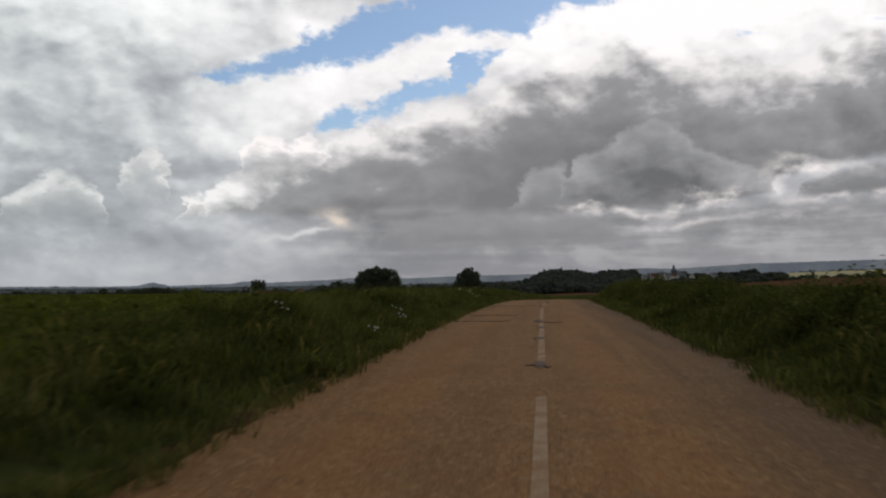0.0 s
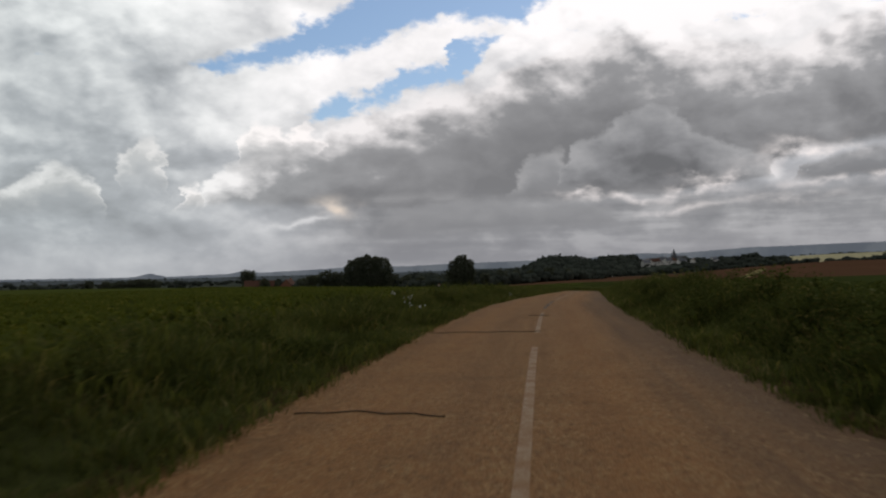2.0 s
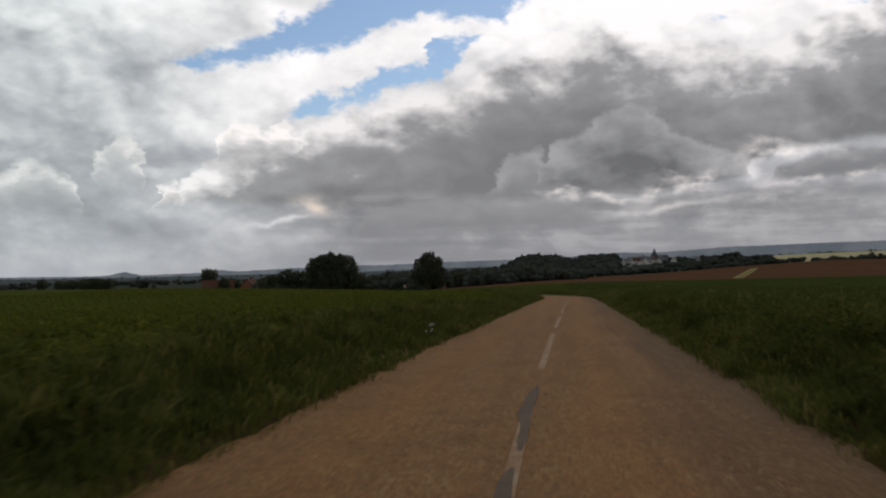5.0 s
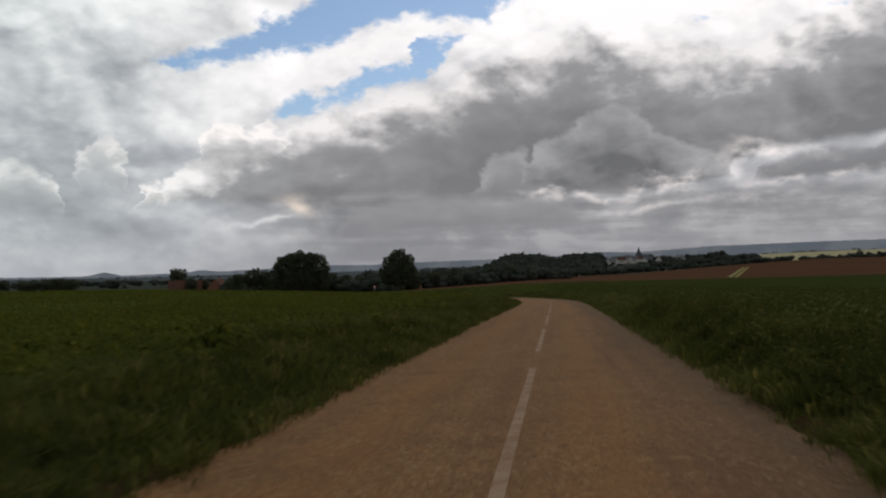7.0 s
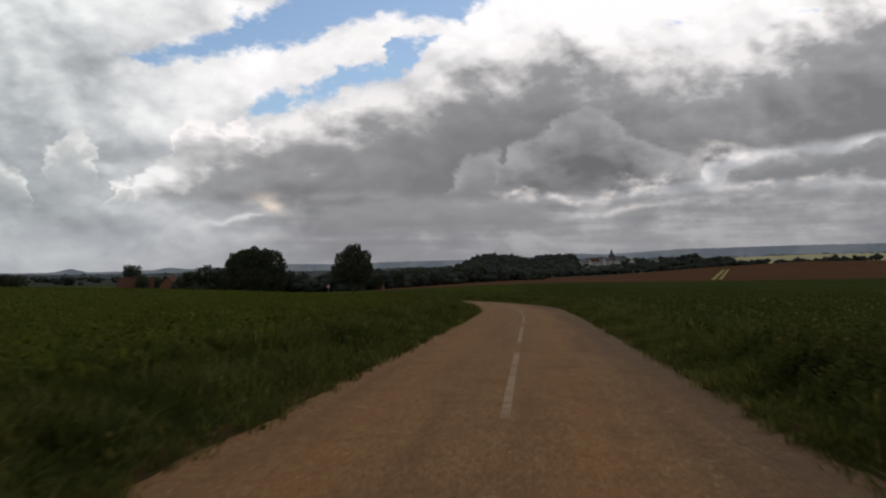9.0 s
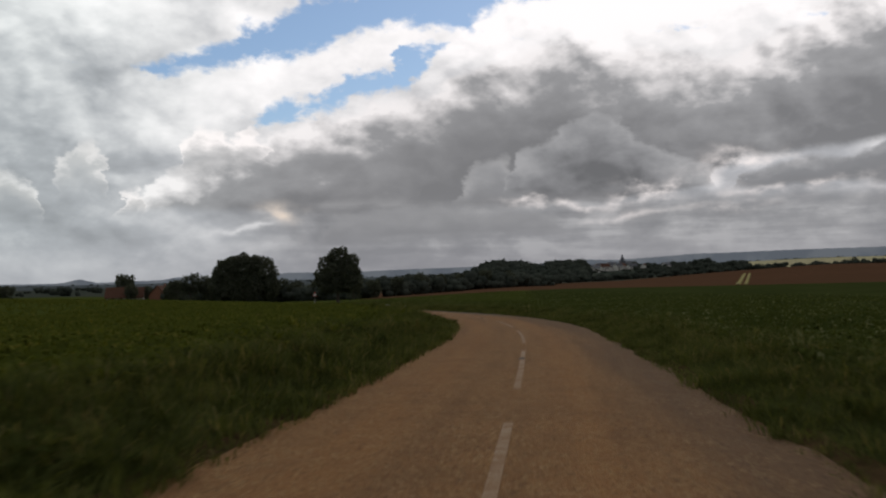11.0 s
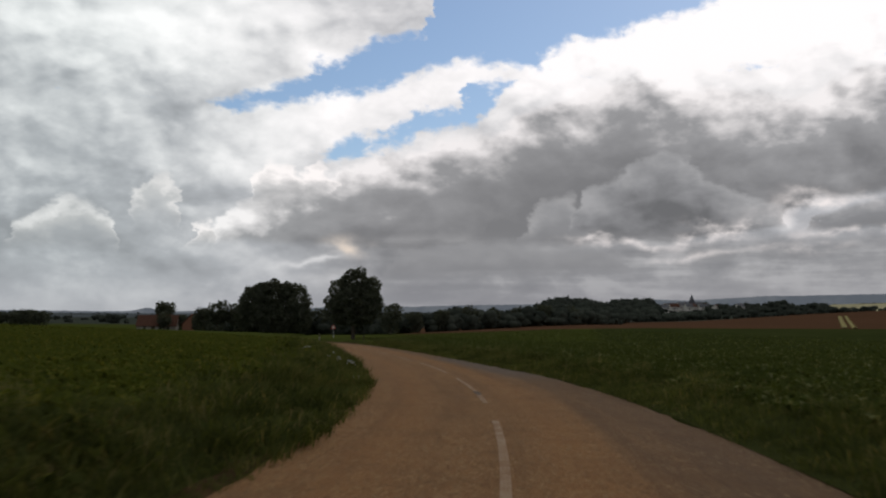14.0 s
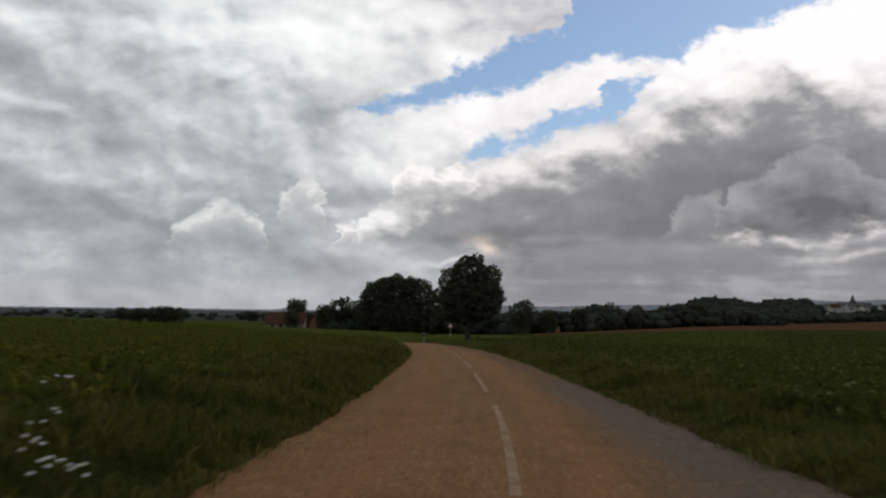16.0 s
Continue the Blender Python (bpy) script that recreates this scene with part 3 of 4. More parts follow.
# ---- ground and road ----
def make_ground():
    side = [0, 1.2, 2.0, 2.35, 2.6, 2.9, 3.2, 3.6, 4.0, 4.5, 5, 6, 7, 8.5, 10, 12, 15, 19, 24, 30, 38, 48, 60, 75, 95, 120, 150, 190, 240, 300, 370, 460, 570, 700, 860, 1050, 1300, 1600, 2000, 2500, 3100, 3800, 4700]
    us = np.array([-u for u in side[:0:-1]] + side)
    ys = np.concatenate([-np.geomspace(4600, 60, 14), np.arange(-50, -15, 5.0), np.arange(-15, 262, 1.0), np.arange(264, 700, 6.0), np.geomspace(706, 4900, 60)])
    u, y = np.meshgrid(us, ys)
    x = u + mid_x(y) * np.exp(-np.maximum(np.abs(u) - 100, 0) / 200)
    z = land(x, y)
    n, k = len(ys), len(us)
    i, j = np.meshgrid(np.arange(n - 1), np.arange(k - 1), indexing="ij")
    a = (i * k + j).ravel()
    tris = np.concatenate([np.stack([a, a + 1, a + k + 1], 1), np.stack([a, a + k + 1, a + k], 1)])
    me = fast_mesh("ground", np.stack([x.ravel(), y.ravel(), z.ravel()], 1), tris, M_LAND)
    me.polygons.foreach_set("use_smooth", np.ones(len(tris), bool))
    return tagged(new("ground", me), "rolling farmland with beet, plough and stubble fields", "ground", kind="structure")


def make_road():
    """A narrow cambered road with broken edges and a small thickness."""
    ss = np.arange(-15, 255, 0.4)
    verts, faces, uvs = [], [], []
    for s in ss:
        e = 0.04 * math.sin(s * 0.9) + 0.04 * math.sin(s * 2.3 + 1) + rng.uniform(-0.05, 0.05)
        w = 0.05 * math.sin(s * 0.7 + 2) + 0.04 * math.sin(s * 2.9) + rng.uniform(-0.05, 0.05)
        wide = 0.35 * float(smooth(s, 135, 150)) * (1 - float(smooth(s, 165, 178)))
        row = [EDGE_L + e - 0.2 * float(smooth(s, 155, 175)) - 0.25 * (1 - float(smooth(s, 18, 32))), -1.4, -0.6, 0.0, 0.6, 1.5, EDGE_R + wide + w + 0.2 * (1 - float(smooth(s, 10, 40)))]
        for l in [row[0], *row, row[-1]]:
            uvs.append((l, s))
            verts.append(on_road(s, l))
        verts[-9][2] -= 0.12
        verts[-1][2] -= 0.12
    for i in range(len(ss) - 1):
        for j in range(8):
            a = i * 9 + j
            faces.append((a, a + 1, a + 10, a + 9))
    me = mesh_of("road", verts, faces, M_ROAD)
    layer = me.uv_layers.new(name="UVMap")
    for loop in me.loops:
        layer.data[loop.index].uv = uvs[loop.vertex_index]
    return tagged(new("road", me), "narrow reddish chip-sealed country road, worn and patched", "road", kind="structure")


ground = make_ground()
road = make_road()


def lay_strip(name, s0, s1, l0, l1, mat, parent, label="", ragged=0.0, up=0.005, step=0.4):
    """A thin piece laid on the road between two distances, with a taper or ragged outline."""
    n = max(3, int((s1 - s0) / step) + 1)
    bm = bmesh.new()
    top = []
    for i in range(n):
        f = i / (n - 1)
        s = s0 + (s1 - s0) * f
        end = 1.0 if not ragged else max(0.08, math.sin(math.pi * min(1, max(0, f * 0.94 + 0.03))) ** 0.45)
        m, h = (l0 + l1) / 2, (l1 - l0) / 2 * end
        a, b = m - h + math.sin(s * 1.7 + l0 * 9) * ragged + math.sin(s * 4.3) * ragged * 0.5, m + h + math.sin(s * 2.1 + 2) * ragged * 0.5
        row = [bm.verts.new(on_road(s, l, u)) for l, u in ((a, -0.01), (a, up), (b, up), (b, -0.01))]
        top.append(row)
    for p, q in zip(top, top[1:]):
        for j in range(3):
            bm.faces.new((p[j], p[j + 1], q[j + 1], q[j]))
    bmesh.ops.recalc_face_normals(bm, faces=bm.faces)
    return part(name, bm, mat, parent, label)


for k in range(0, 22):
    s0 = DASH_START + DASH_STEP * k - (0.9 if k == 3 else 0.0)
    if s0 + DASH_LONG < 250:
        lay_strip("line_dash", max(s0, -14), s0 + DASH_LONG + (0.9 if k in (2, 3) else 0.0), -0.05, 0.05, M_PAINT, road, ragged=0.0, step=1.1)


def ribbon(name, side, l0, l1, mat, label):
    """Bare soil and loose chippings between the seal and the grass."""
    ss = np.arange(-15, 255, 0.5)
    v, f = [], []
    for s in ss:
        a, b = l0, l1 + rng.uniform(-0.12, 0.12)
        w = 0.45 * float(smooth(s, 135, 150)) * (1 - float(smooth(s, 165, 178))) if side > 0 else 0.3 * float(smooth(s, 155, 175))
        for l, up in ((a + w, -0.045), (b + w, 0.03 + rng.uniform(0, 0.03))):
            v.append(on_road(s, side * l, up))
    for i in range(len(ss) - 1):
        f.append((2 * i, 2 * i + 1, 2 * i + 3, 2 * i + 2))
    return tagged(new(name, mesh_of(name, v, f, mat)), label, "verge", kind="structure")


M_SOIL = plain("verge_soil", (0.036, 0.027, 0.014), (0.090, 0.056, 0.028), 5.0, 0.95, 0.0, 0.03)
ribbon("verge_soil_left", -1, 2.2, 2.62, M_SOIL, "bare brown soil and loose chippings beside the road")
ribbon("verge_soil_right", 1, 2.38, 2.8, M_SOIL, "bare brown soil and loose chippings beside the road")

# dark base colour stands in for the shade between verge stems
M_THATCH_SHADE = plain("shaded_thatch", (0.030, 0.035, 0.012), (0.060, 0.066, 0.022), 9.0, 1.0, 0.0, 0.03)


for flat_mat in (M_THATCH_SHADE, M_SOIL):
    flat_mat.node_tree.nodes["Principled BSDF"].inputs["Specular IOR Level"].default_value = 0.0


def thatch_shade(name, side, l0, l1):
    """Matted dead grass and earth beneath the growing verge, darkened to imitate shade there."""
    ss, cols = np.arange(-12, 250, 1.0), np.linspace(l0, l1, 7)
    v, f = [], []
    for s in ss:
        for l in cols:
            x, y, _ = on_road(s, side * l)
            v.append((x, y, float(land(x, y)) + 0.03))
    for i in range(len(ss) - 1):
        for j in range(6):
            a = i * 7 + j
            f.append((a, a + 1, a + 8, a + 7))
    return tagged(new(name, mesh_of(name, v, f, M_THATCH_SHADE)), "matted grass under the verge plants, darkened as if shaded", "verge", kind="structure")


thatch_shade("verge_thatch_shade_left", -1, 2.66, 4.65)
thatch_shade("verge_thatch_shade_right", 1, 2.84, 4.95)

# patches in the seal
for s0, s1, l0, l1 in ((13.6, 14.5, -0.08, 0.07), (18.4, 18.9, -0.12, 0.07), (21.6, 22.3, -0.09, 0.09), (24.4, 25.6, -0.18, 0.0), (45.6, 46.1, -0.10, 0.07), (50.3, 55.6, -0.058, 0.058), (56.2, 60.6, -0.056, 0.056),
                       (128.2, 128.8, -0.06, 0.04), (160.4, 161.6, -0.08, 0.08)):
    lay_strip("road_patch", s0, s1, l0, l1, M_PATCH, road, "grey-brown bitumen patch", ragged=0.03 if l1 < 1 else 0.16, up=0.009)



def crack(s0, l0, l1, wide, sway, seed):
    """A wandering tar-filled crack that runs across the road."""
    bm = bmesh.new()
    n = max(6, int((l1 - l0) / 0.14))
    rows_ = []
    for i in range(n + 1):
        f = i / n
        l = l0 + (l1 - l0) * f
        s = s0 + sway * math.sin(f * 4.1 + seed) + 0.06 * math.sin(f * 17 + seed * 3)
        w = 0.5 * wide * (0.35 + 0.65 * math.sin(math.pi * (0.06 + 0.88 * f))) * (1 + 0.35 * math.sin(f * 23 + seed))
        rows_.append([bm.verts.new(on_road(s + o, l, u)) for o, u in ((-w, 0.001), (-w * 0.8, 0.012), (w * 0.8, 0.012), (w, 0.001))])
    for p, q in zip(rows_, rows_[1:]):
        for j in range(3):
            bm.faces.new((p[j], q[j], q[j + 1], p[j + 1]))
    return part("road_crack", bm, M_TAR, road, "dark tar-filled crack")


M_TAR = plain("tar", (0.055, 0.042, 0.034), (0.090, 0.066, 0.050), 6.0, 0.9)
for s0, l0, l1, wide, sway, seed in ((28.7, -2.1, -0.7, 0.018, 0.15, 0.3), (25.1, -2.2, -0.8, 0.018, 0.12, 1.1), (24.3, -0.2, 0.5, 0.10, 0.28, 2.0), (39.05, -2.2, 0.05, 0.02, 0.12, 0.8), (45.5, -0.35, 0.2, 0.07, 0.07, 2.4),
                                       (13.9, -0.2, 0.12, 0.09, 0.1, 1.0)):
    crack(s0, l0, l1, wide, sway, seed)


# ---- verges ----
def strip_points(side, s0, s1, l0, l1, count, power=1.0):
    """Random places along one verge between two distances from the middle of the road."""
    s = rng.uniform(s0, s1, count)
    f = rng.uniform(0, 1, count) ** power
    extra = np.where(side > 0, 0.45 * smooth(s, 135, 150) * (1 - smooth(s, 165, 178)), 0.3 * smooth(s, 155, 175))
    l = side * (l0 + extra + f * (l1 - l0))
    a = np.interp(s, S, _h)
    x, y = np.interp(s, S, RX) + l * np.cos(a), np.interp(s, S, RY) - l * np.sin(a)
    return np.stack([x, y, land(x, y)], 1), s, f


tufts = [blades(16, 0.37, 0.19, 0.0075, 1.7) for _ in range(7)]
short = [blades(9, 0.20, 0.14, 0.008, 1.5) for _ in range(4)]
weeds = [stalks(5, 0.58, 0.26, 0.12) for _ in range(5)]
seed_grass = [blades(9, 0.80, 0.16, 0.004, 0.5) for _ in range(4)]


def grow(name, shapes, side, s0, s1, l0, l1, count, low, high, mat, label, power=1.0, taper=True, clump=0.0):
    pts, s, f = strip_points(side, s0, s1, l0, l1, count, power)
    size = rng.uniform(low, high, count)
    if taper:
        size *= 0.55 + 0.45 * smooth(f, 0.0, 0.35)
    size *= np.clip(0.9 + 0.45 * wobble(pts[:, 0] * 2, pts[:, 1], 1.3) + 0.25 * wobble(pts[:, 0], pts[:, 1], 0.5, 1.0), 0.68, 1.25)
    if side > 0:
        size *= 1 - 0.25 * smooth(s, 95, 118)
    if clump:
        keep = wobble(pts[:, 0] * 2, pts[:, 1], 1.7, 3.0) > clump
        pts, size = pts[keep], size[keep]
    ob = scatter(name, shapes, pts, rng.uniform(0, 6.283, len(pts)), size, mat)
    return tagged(ob, label, "grass", kind="stuff")


grow("verge_grass_left", tufts, -1, -10, 235, 2.46, 4.7, 11500, 0.75, 1.25, M_GRASS, "long unmown grass on the road verge")
grow("verge_grass_right", tufts, 1, -10, 235, 2.60, 4.9, 11500, 0.75, 1.25, M_GRASS, "long unmown grass on the road verge")
under = [blades(7, 0.24, 0.20, 0.013, 1.8) for _ in range(4)]
grow("verge_sward_left", under, -1, -10, 235, 2.6, 4.8, 11000, 0.8, 1.4, M_GRASS, "thick low grass at the foot of the verge", taper=False)
grow("verge_sward_right", under, 1, -10, 235, 2.76, 5.0, 11000, 0.8, 1.4, M_GRASS, "thick low grass at the foot of the verge", taper=False)
grow("verge_edge_left", short, -1, -10, 235, 2.26, 2.85, 9000, 0.6, 1.5, M_GRASS, "short ragged grass along the road edge", taper=False)
grow("verge_edge_right", short, 1, -10, 235, 2.40, 3.0, 9000, 0.6, 1.5, M_GRASS, "short ragged grass along the road edge", taper=False)
grow("verge_weeds_left", weeds, -1, -10, 75, 2.8, 5.0, 1500, 0.6, 0.95, M_WEED, "dark leafy weeds among the verge grass", clump=-0.25)
grow("verge_weeds_right", weeds, 1, -10, 106, 2.85, 5.2, 3800, 0.75, 1.15, M_WEED, "tall dark weeds crowding the road bank")
grow("bank_weeds_right", weeds, 1, -10, 104, 2.8, 4.6, 2200, 0.75, 1.2, M_WEED, "tall dark weeds crowding the road bank")
grow("field_edge_weeds_left", weeds, -1, 55, 235, 4.2, 5.6, 1000, 0.55, 1.0, M_WEED, "clumps of broad weeds along the crop edge", clump=-0.1)
grow("field_edge_weeds_right", weeds, 1, 90, 235, 4.4, 5.6, 700, 0.5, 0.9, M_WEED, "clumps of broad weeds along the crop edge", clump=0.0)
grow("weed_patches_left", weeds, -1, 75, 235, 3.2, 5.0, 900, 0.5, 0.9, M_WEED, "dark leafy weeds among the verge grass", clump=0.05)
grow("weed_patches_right", weeds, 1, 95, 235, 3.2, 5.0, 1100, 0.5, 0.95, M_WEED, "dark leafy weeds among the verge grass", clump=0.05)
grow("seed_grass_right", seed_grass, 1, 40, 235, 3.0, 4.8, 1900, 0.5, 0.95, M_SEED, "thin seeding grass stalks on the bank", clump=0.0)
grow("seed_grass_left", seed_grass, -1, -5, 235, 3.0, 4.6, 900, 0.5, 0.85, M_SEED, "thin seeding grass stalks on the bank", clump=0.1)


# ---- beet fields ----
def beet_field(name, side, l0, l1, s0, s1, row, step, shapes, low, high):
    ls = np.arange(l0, l1, row)
    ss = np.arange(s0, s1, step)
    l, s = np.meshgrid(ls, ss)
    l = l.ravel() + rng.uniform(-0.16, 0.16, l.size) * (row / 0.5)
    s = s.ravel() + rng.uniform(-0.12, 0.12, s.size) * (step / 0.33)
    a = np.interp(s, S, _h)
    x = np.interp(s, S, RX) + side * l * np.cos(a)
    y = np.interp(s, S, RY) - side * l * np.sin(a)
    beyond = np.maximum(s - S[-1], 0)
    x, y = x - 0.3 * beyond, y + 0.95 * beyond
    pts = np.stack([x, y, land(x, y)], 1)
    size = rng.uniform(low * 0.9, high * 1.05, len(x)) * (1 + 0.12 * wobble(x, y, 4.0) + 0.10 * wobble(x, y, 0.9, 2.0))
    ob = scatter(name, shapes, pts, rng.uniform(0, 6.283, len(x)), size, M_BEET if side < 0 else M_BEET_DEEP)
    return tagged(ob, "rows of yellowish-green sugar beet leaves" if side < 0 else "rows of deep green sugar beet leaves", "crop", kind="stuff")


def flat_rosette(count, long, wide, up_):
    """The same plant at a distance: a few simple leaves."""
    v, t = [], []
    for i in range(count):
        a = i * 2.4 + rng.uniform(-0.5, 0.5)
        dx, dy, L, w, u = math.cos(a), math.sin(a), long * rng.uniform(0.6, 1.2), wide * rng.uniform(0.7, 1.2), up_ * rng.uniform(0.7, 1.35)
        o = len(v)
        v += [(0, 0, 0), (dx * L * 0.55 - dy * w, dy * L * 0.55 + dx * w, u), (dx * L * 0.55 + dy * w, dy * L * 0.55 - dx * w, u * 0.9), (dx * L, dy * L, u * 0.8)]
        t += [(o, o + 2, o + 1), (o + 1, o + 2, o + 3)]
    return np.array(v), np.array(t)


docks = [flat_rosette(9, 0.30, 0.042, 0.30) for _ in range(6)]
grow("dock_plants_left", docks, -1, -5, 235, 3.9, 5.9, 2600, 0.55, 1.1, M_BEET, "broad-leaved dock plants along the crop edge", taper=False, clump=-0.05)
grow("dock_plants_right", docks, 1, -5, 235, 4.0, 5.8, 2000, 0.5, 1.1, M_BEET_DEEP, "broad-leaved dock plants along the crop edge", taper=False, clump=0.0)
grow("verge_herbs_left", docks, -1, -8, 235, 2.9, 4.6, 1500, 0.45, 0.95, M_WEED, "dark broad-leaved herbs in the verge grass", taper=False, clump=0.1)
grow("verge_herbs_right", docks, 1, -8, 235, 3.0, 4.6, 1300, 0.45, 0.9, M_WEED, "dark broad-leaved herbs in the verge grass", taper=False, clump=0.1)
near_beets = [flat_rosette(8, 0.19, 0.040, 0.16) for _ in range(7)]
mid_beets = [flat_rosette(6, 0.17, 0.034, 0.13) for _ in range(6)]
far_beets = [flat_rosette(4, 0.18, 0.04, 0.12) for _ in range(6)]
for side, word in ((-1, "left"), (1, "right")):
    beet_field("beet_crop_" + word, side, 4.5 if side < 0 else 4.2, 9.5, -8, 236, 0.31, 0.27, near_beets, 0.65, 1.25)
    beet_field("beet_crop_mid_" + word, side, 9.5, 22, -8, 270, 0.38, 0.38, mid_beets, 0.7, 1.15)
    beet_field("beet_crop_far_" + word, side, 22, 60, -8, 310, 0.80, 0.85, far_beets, 0.9, 1.4)


# ---- wild flowers on the left verge ----
def umbel(s, l, high, heads):
    """A white-headed verge flower on thin stalks."""
    top = new("white_wildflower")
    q = on_road(s, l)
    top.location = (q[0], q[1], float(land(q[0], q[1])))
    for i in range(heads):
        bm = bmesh.new()
        a, r = rng.uniform(0, 6.283), rng.uniform(0.02, 0.16)
        x, y, h = r * math.cos(a), r * math.sin(a), high * rng.uniform(0.8, 1.1)
        m = Matrix.Translation((x / 2, y / 2, h / 2)) @ Vector((x, y, h)).to_track_quat("Z", "Y").to_matrix().to_4x4()
        bmesh.ops.create_cone(bm, segments=4, radius1=0.004, radius2=0.003, depth=h, matrix=m)
        hd = bmesh.new()
        rim = [hd.verts.new((x + 0.019 * (1 + 0.25 * (k % 2)) * math.cos(k * 0.524), y + 0.019 * (1 + 0.25 * (k % 2)) * math.sin(k * 0.524), h + rng.uniform(-0.006, 0.004))) for k in range(12)]
        tip, foot = hd.verts.new((x, y, h + 0.016)), hd.verts.new((x, y, h - 0.02))
        for k in range(12):
            hd.faces.new((rim[k], rim[(k + 1) % 12], tip))
            hd.faces.new((rim[(k + 1) % 12], rim[k], foot))
        part("flower_head", hd, M_FLOWER, top, "flat cluster of small white petals")
        part("stalk", bm, M_GRASS, top)
    return tagged(top, "white-flowered weed standing in long verge grass", "wildflower", "white flowers on the verge")


for s, l, h, n in ((45.0, -3.9, 0.40, 6), (43.2, -3.2, 0.38, 5), (43.6, -3.05, 0.36, 4), (44.4, -3.5, 0.40, 5), (21.0, -2.8, 0.36, 4), (22.0, -3.1, 0.38, 4), (15.0, -3.65, 0.4, 4), (17.0, -2.75, 0.34, 4),
                   (170.0, -3.6, 0.40, 4), (169.0, -3.05, 0.38, 7), (172.0, -4.4, 0.42, 5), (169.2, -2.9, 0.36, 5), (169.4, -3.35, 0.38, 5), (70.2, -2.75, 0.34, 4), (69.4, -2.6, 0.30, 3), (164.2, -2.75, 0.22, 3)):
    umbel(s, l, h, n)


# ---- trees ----
def tube(bm, a, b, r0, r1, sides=7):
    a, b = Vector(a), Vector(b)
    m = Matrix.Translation((a + b) / 2) @ (b - a).to_track_quat("Z", "Y").to_matrix().to_4x4()
    bmesh.ops.create_cone(bm, segments=sides, radius1=r0, radius2=r1, depth=(b - a).length, matrix=m)


def leaf_cloud(lobes, count, size, hollow=0.6):
    """Leaf sprays set through the outer part of several uneven lobes."""
    vol = np.array([rx * ry * rz for *_, rx, ry, rz in lobes])
    pick = rng.choice(len(lobes), count, p=vol / vol.sum())
    L = np.array(lobes)[pick]
    d = rng.normal(size=(count, 3))
    d /= np.linalg.norm(d, axis=1)[:, None]
    r = (hollow + (1 - hollow) * rng.uniform(0, 1, count) ** 0.6)
    r *= 1 + 0.13 * np.sin(d[:, 0] * 7 + pick * 2) * np.cos(d[:, 2] * 6 + pick) + 0.08 * np.sin(d[:, 1] * 13 + d[:, 2] * 11)
    c = L[:, :3] + d * r[:, None] * L[:, 3:]
    u = rng.normal(size=(count, 3))
    u /= np.linalg.norm(u, axis=1)[:, None]
    w = np.cross(u, rng.normal(size=(count, 3)))
    w /= np.linalg.norm(w, axis=1)[:, None]
    z = size * rng.uniform(0.5, 1.2, count)[:, None]
    v = np.stack([c - u * z, c + w * z * 0.55, c + u * z, c - w * z * 0.55], 1).reshape(-1, 3)
    k = np.arange(count)[:, None] * 4
    t = np.concatenate([k + [0, 1, 2], k + [0, 2, 3]])
    return v, t


def tree(name, x, y, base, lobes, count, size, trunk, radius, label, mat=M_CROWN, category="tree", group=""):
    top = new(name)
    top.location = (x, y, base)
    bm = bmesh.new()
    tube(bm, (0, 0, -0.4), (0.05, 0.03, trunk * 0.55), radius * 1.25, radius)
    tube(bm, (0.05, 0.03, trunk * 0.53), (0, 0.1, trunk), radius, radius * 0.75)
    for cx, cy, cz, rx, ry, rz in lobes:
        mid = Vector((cx * 0.45, cy * 0.45, trunk + (cz - trunk) * 0.45))
        tube(bm, (0, 0.1, trunk * 0.96), mid, radius * 0.55, radius * 0.32, 6)
        tube(bm, mid, (cx, cy, cz), radius * 0.33, radius * 0.08, 5)
        for _ in range(3):
            q = Vector((cx, cy, cz)) + Vector(rng.uniform(-0.7, 0.7, 3)) * min(rx, ry, rz)
            tube(bm, mid, q, radius * 0.2, radius * 0.04, 4)
    part("trunk", bm, M_BARK, top, "grey-brown bark with spreading limbs")
    v, t = leaf_cloud(lobes, count, size)
    crown = new("crown", fast_mesh("crown", v, t, mat))
    crown.parent = top
    return tagged(top, label, category, group)


def up(x, y):
    return float(land(x, y))


g = up(7.3, 262)
tree("roadside_tree", 7.3, 262, g, [(0.2, 0, 5.0 - 0.2, 3.2, 3.2, 2.6), (-1.6, 0.3, 3.9, 2.3, 2.4, 1.9), (2.0, -0.4, 4.3, 2.0, 2.2, 2.0), (0.3, 0.2, 7.3, 2.1, 2.0, 1.9), (2.1, 0.5, 6.7, 1.6, 1.6, 1.7), (-1.7, -0.3, 6.6, 1.5, 1.5, 1.5),
                                    (0.9, 0.0, 8.8, 0.9, 0.9, 0.9), (-0.3, 0.3, 8.6, 0.9, 0.9, 0.8), (2.9, 0, 5.3, 1.1, 1.2, 1.0), (-2.9, 0, 4.9, 1.0, 1.2, 1.0), (0.0, 0, 2.9, 2.6, 2.6, 1.2)],
     17000, 0.23, 2.6, 0.26, "dark leafy tree with ragged crown beside the road")
g = up(-27.5, 386)
h = 9.8 - g
